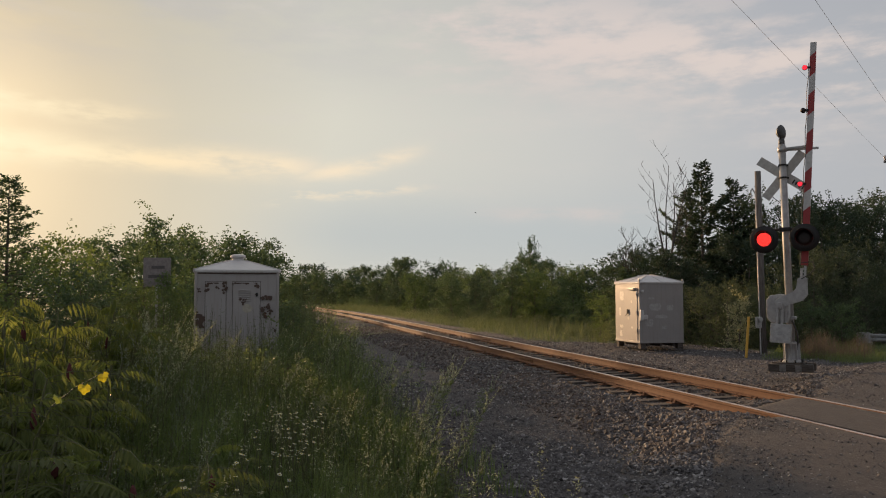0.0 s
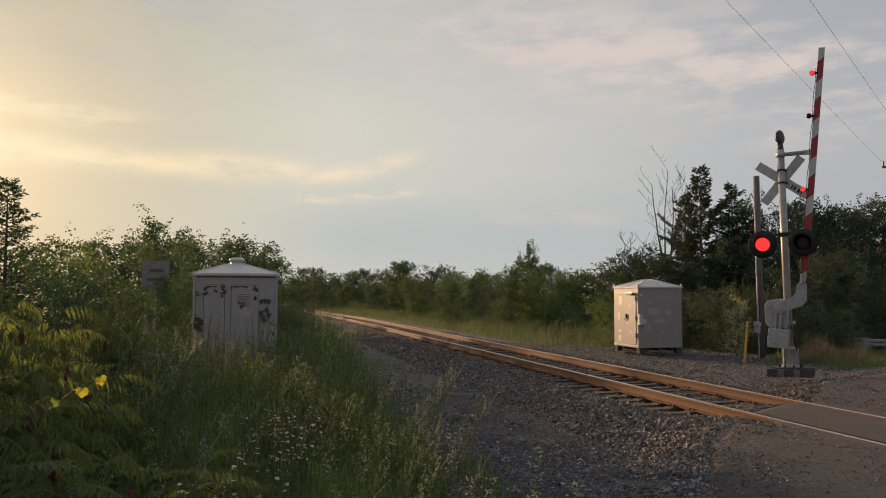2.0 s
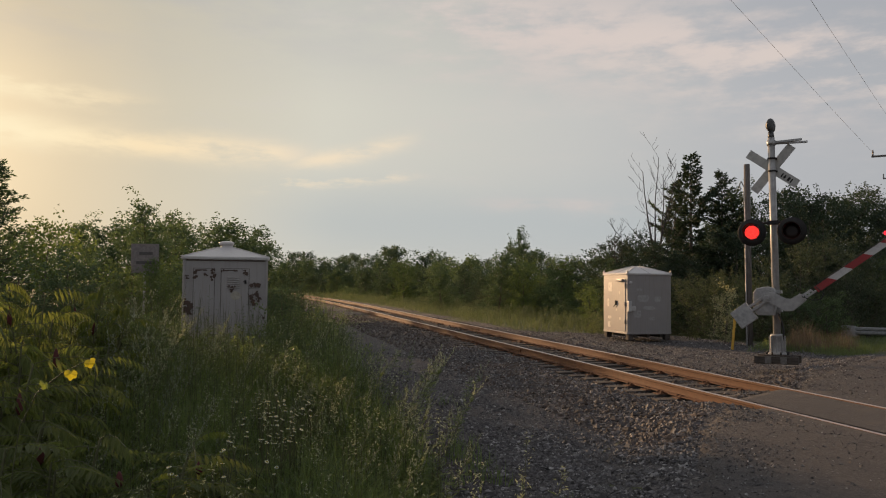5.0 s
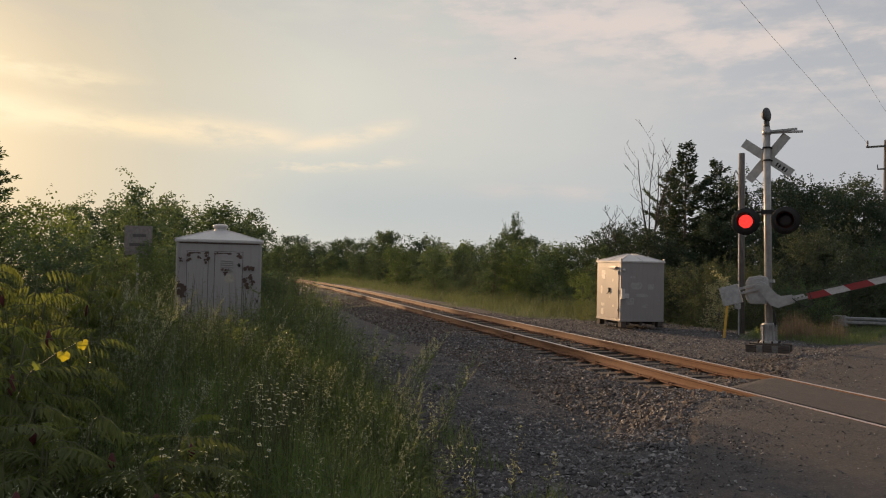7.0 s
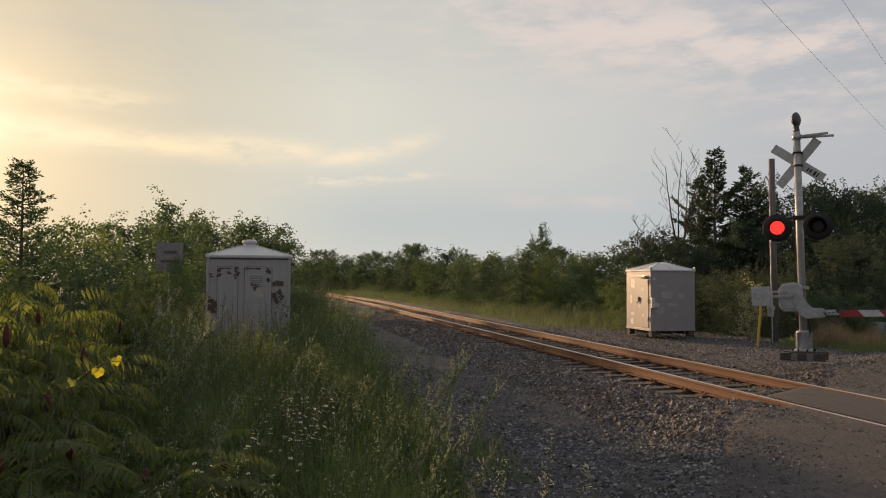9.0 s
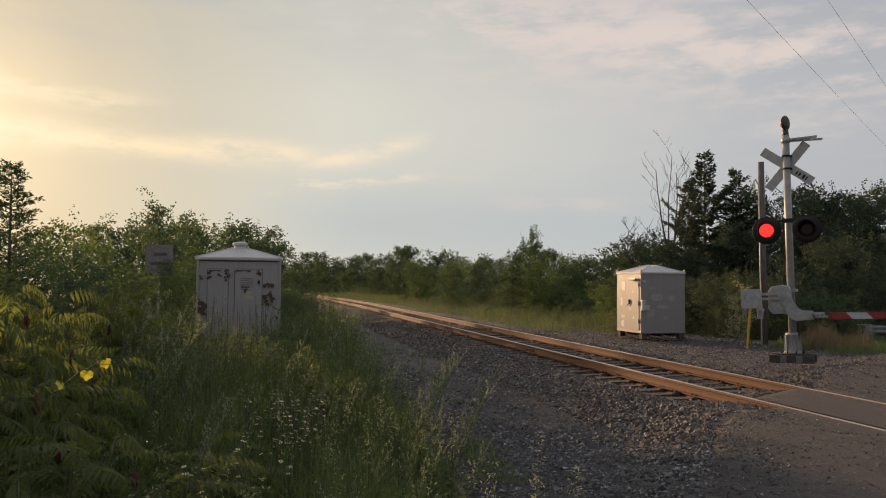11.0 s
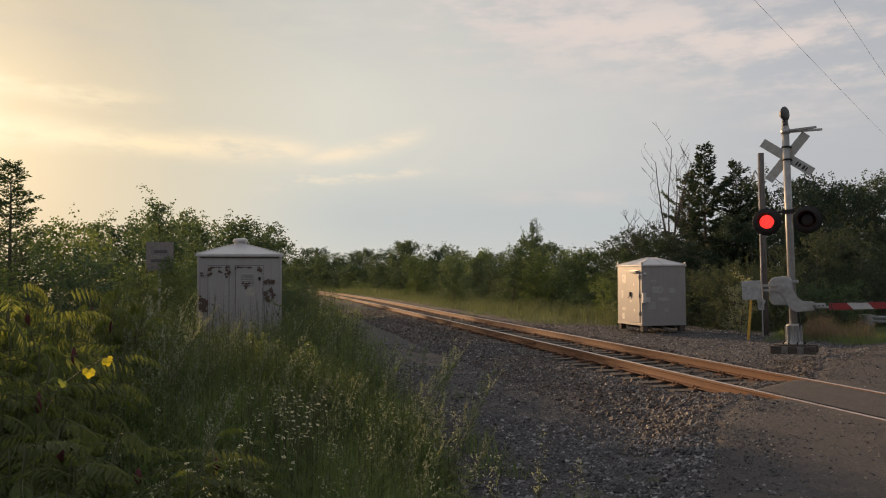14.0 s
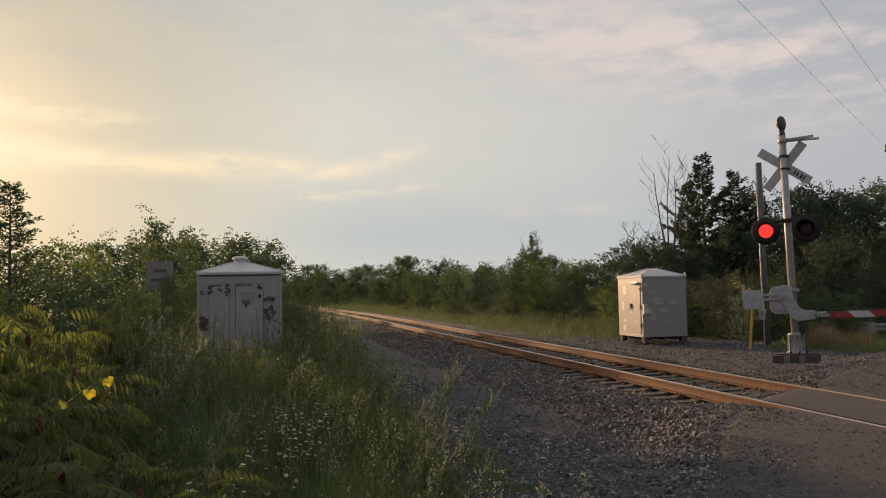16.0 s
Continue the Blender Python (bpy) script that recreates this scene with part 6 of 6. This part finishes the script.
# ---- loose stones ----
def build_stones():
    rng = np.random.default_rng(3)
    base = np.array([(1, 0, 0), (-1, 0, 0), (0, 1, 0), (0, -1, 0), (0, 0, 1), (0, 0, -1)], float)
    tris = np.array([(0, 2, 4), (2, 1, 4), (1, 3, 4), (3, 0, 4), (2, 0, 5), (1, 2, 5), (3, 1, 5), (0, 3, 5)])

    def cast(name, label, p, size, mat=STONE):
        n = len(p)
        v = base[None] * (1 + rng.uniform(-0.35, 0.35, (n, 6, 1)))
        v = v + rng.normal(size=(n, 6, 3)) * 0.22
        sc = size * np.exp(rng.normal(size=n) * 0.33)
        v = v * sc[:, None, None] * np.array((1, 1, 0.72))
        a = rng.uniform(0, 6.28, n)
        c, s = np.cos(a), np.sin(a)
        x, y = v[..., 0] * c[:, None] - v[..., 1] * s[:, None], v[..., 0] * s[:, None] + v[..., 1] * c[:, None]
        v[..., 0], v[..., 1] = x, y
        v = v + p[:, None, :] + np.array((0, 0, 1)) * (0.020 + sc * 0.30)[:, None, None]
        f = (np.arange(n) * 6)[:, None, None] + tris[None]
        tagged(new(name, array_mesh(name, v.reshape(-1, 3), f.reshape(-1, 3), mat)), label, "stones", kind="stuff")

    def off_road(x, y):
        return x - y < ROAD_EDGE - road_swell(x) + 0.10 + 0.5 * noise.noise((x * 0.9, y * 0.9, 8.0)) * (0 if 6.3 < x < 8.7 else 1)

    def lane(x, y):
        if not (on_gravel(x, y) and off_road(x, y)):
            return False
        heap = 1.1 * math.exp(-((x - 4.0) / 1.0) ** 2 - ((y - 7.9) / 1.3) ** 2) + 0.5 * sstep(4.6, 5.6, x)
        worn = 0.42 * sstep(2.1, 2.7, x) * sstep(4.9, 4.0, x) * sstep(8.5, 11.0, y)
        return noise.noise((x * 0.55, y * 0.30, 12.0)) + 0.5 * noise.noise((x * 1.6, y * 1.6, 13.0)) + heap - worn > rng.uniform(-0.65, 0.45)
    cast("loose_stones", "loose grey crushed stones on the service track", scatter(rng, 22000, 1.5, 6.6, 3.6, 22, lane, 1.7), 0.0185)
    cast("small_stones", "fine grey gravel on the service track", scatter(rng, 32000, 1.5, 6.6, 3.4, 15, lambda x, y: on_gravel(x, y) and off_road(x, y) and rng.random() > 0.45 * sstep(2.1, 2.7, x) * sstep(4.9, 4.0, x) * sstep(8.5, 11.0, y), 1.5), 0.0095)

    def bed(x, y):
        s = abs(x - 7.505 - bend(y))
        on_tie = s < 1.28 and abs((y + 4.0 + 0.265) % 0.53 - 0.265) < 0.135
        return off_road(x, y) and s < 3.0 and min(abs(s - 0.755), 1) > 0.09 and not (on_tie and rng.random() > 0.10)
    q = scatter(rng, 24000, 4.3, 10.6, 7.5, 42, bed, 1.6)
    cast("ballast_stones", "dark rust-stained ballast stones between and beside the ties", q, 0.023, BALLAST)
    cast("far_gravel", "grey gravel round the cabinet and signal", scatter(rng, 12000, 9.8, 18.5, 10, 32, lambda x, y: on_gravel(x, y) and off_road(x, y), 1.2), 0.018)
    q = scatter(rng, 5200, 1.0, 14.0, 2.5, 15, lambda x, y: ROAD_EDGE - road_swell(x) < x - y < ROAD_EDGE + rng.exponential(1.1) and not 6.5 < x < 8.5, 1.0) 
    q[:, 2] = [-0.024 - 0.20 * sstep(2.0, 12.0, abs(x - 7.5)) for x in q[:, 0]]
    cast("road_grit", "scattered pebbles on the road", q, 0.0095)


build_stones()


# ---- a bird far off and an insect close by ----
def build_flyers():
    b = thing("flying_bird", "small dark bird gliding across the sky", "bird")
    part("body", lathe(B(), [(0.005, -0.11), (0.028, -0.06), (0.034, 0.0), (0.022, 0.06), (0.006, 0.09)], 10, pose(0, 0, 0, 90, 0, 0)), BLACK, b)
    for sg in (-1, 1):
        bm = B()
        vs = [bm.verts.new(v) for v in ((sg * 0.02, 0.04, 0.01), (sg * 0.11, 0.06, 0.04), (sg * 0.21, -0.04, 0.02), (sg * 0.10, -0.02, 0.035), (sg * 0.02, -0.05, 0.01))]
        bm.faces.new(vs if sg > 0 else vs[::-1])
        bmesh.ops.solidify(bm, geom=bm.faces[:], thickness=0.006)
        part("wing", bm, BLACK, b)
    bm = B()
    bm.faces.new([bm.verts.new(v) for v in ((-0.015, 0.09, 0), (0.015, 0.09, 0), (0.03, 0.17, 0), (-0.03, 0.17, 0))])
    bmesh.ops.solidify(bm, geom=bm.faces[:], thickness=0.005)
    part("tail", bm, BLACK, b)
    f = thing("flying_insect", "small dark insect flying past", "insect")
    part("body", lathe(B(), [(0.0008, -0.006), (0.0022, -0.003), (0.0026, 0.002), (0.0008, 0.006)], 8, pose(0, 0, 0, 90, 0, 0)), BLACK, f)
    for sg in (-1, 1):
        bm = B()
        bm.faces.new([bm.verts.new(v) for v in ((0, 0.001, 0.001), (sg * 0.005, 0.004, 0.003), (sg * 0.008, 0.0, 0.004), (sg * 0.005, -0.002, 0.002))])
        bmesh.ops.solidify(bm, geom=bm.faces[:], thickness=0.0006)
        part("wing", bm, BARS, f)
    return b, f


bird, insect = build_flyers()
other_insect = copy_thing(insect, pose(12.0, 3.5, 2.4))
third_insect = copy_thing(insect, pose(-12.0, 3.0, 9.0))


# ---- what moves ----
def motions():
    seat = pose(*MAST, 0, 0, TURN)
    walk(bird, [(t, pose(*at, 0, 0, 90)) for t, at in ((0.0, (19.4, 66.9, 8.9)), (1.5, (4.2, 69.6, 7.6)), (3.0, (-11.4, 68.6, 9.9)), (3.5, (-16.6, 67.5, 10.3)), (16.0, (-146.0, 45.0, 18.0)))])
    walk(insect, [(t, pose(*at, 0, 0, 90)) for t, at in ((0.0, (14.6, 2.2, 2.8)), (6.3, (2.45, 2.75, 2.5)), (7.0, (1.06, 2.9, 2.45)), (7.3, (0.47, 3.03, 2.51)), (7.6, (-0.13, 3.11, 2.34)), (8.6, (-2.1, 3.4, 2.6)), (16.0, (-16.5, 4.0, 4.5)))])
    walk(other_insect, [(t, pose(*at, 0, 0, 90)) for t, at in ((0.0, (14.0, 3.5, 2.6)), (7.0, (3.78, 3.5, 1.96)), (7.3, (1.19, 3.5, 2.07)), (7.4, (1.08, 3.5, 2.19)), (7.5, (0.8, 3.5, 2.2)), (7.9, (-1.2, 3.5, 2.3)), (16.0, (-17.0, 4.2, 4.6)))])
    walk(third_insect, [(t, pose(*at, 0, 0, -60)) for t, at in ((0.0, (-12.0, 3.0, 9.0)), (11.6, (-1.09, 2.26, 4.2)), (11.8, (-0.41, 2.22, 2.96)), (11.9, (-0.07, 2.20, 2.36)), (12.0, (0.27, 2.18, 1.755)), (12.1, (0.60, 2.16, 1.15)), (12.2, (0.95, 2.10, 0.75)), (12.5, (2.5, 1.0, 0.7)), (16.0, (8.0, -3.0, 1.2)))])
    angles = [(0.0, 86.5), (1.4, 86.5), (2.0, 84.6), (2.5, 75.5), (3.0, 68.5), (3.5, 60.5), (4.0, 52.0), (4.6, 42.5), (5.4, 32.5), (6.3, 23.0), (7.0, 15.8), (7.5, 10.6), (8.0, 6.3), (8.5, 3.2), (9.0, 2.3), (16.0, 2.3)]
    walk(gate, [(t, seat @ pose(*PIVOT, 0, -a, 0)) for t, a in angles])
    # the lamps flash by turns: added dark discs cover one lens, then the other
    first = []      # the near lamp is lit from .. to
    t = -0.331
    while t < SECONDS:
        first.append((t, t + 0.605))
        t += 1.0115

    def flash(shutter, shut, opened, closed):
        spans = first
        rows = [(0.0, opened if shut else closed)]
        for a, b in spans:
            for at, state in ((a, opened if shut else closed), (b, closed if shut else opened)):
                if 0.04 < at < SECONDS - 0.04:
                    rows.append((at - 0.034, rows[-1][1]))
                    rows.append((at, state))
        rows.append((SECONDS, rows[-1][1]))
        walk(shutter, rows)
    wide = (pose(0, 0, 0.02), pose(0, 0, -0.036))
    small = (pose(0, 0, 0.03), pose(0, 0, -0.006))
    flash(lamp_lens_covers[0], True, *wide)
    flash(lamp_lens_covers[1], False, *wide)
    flash(arm_lens_covers[0], True, *small)
    flash(arm_lens_covers[1], False, *small)


motions()
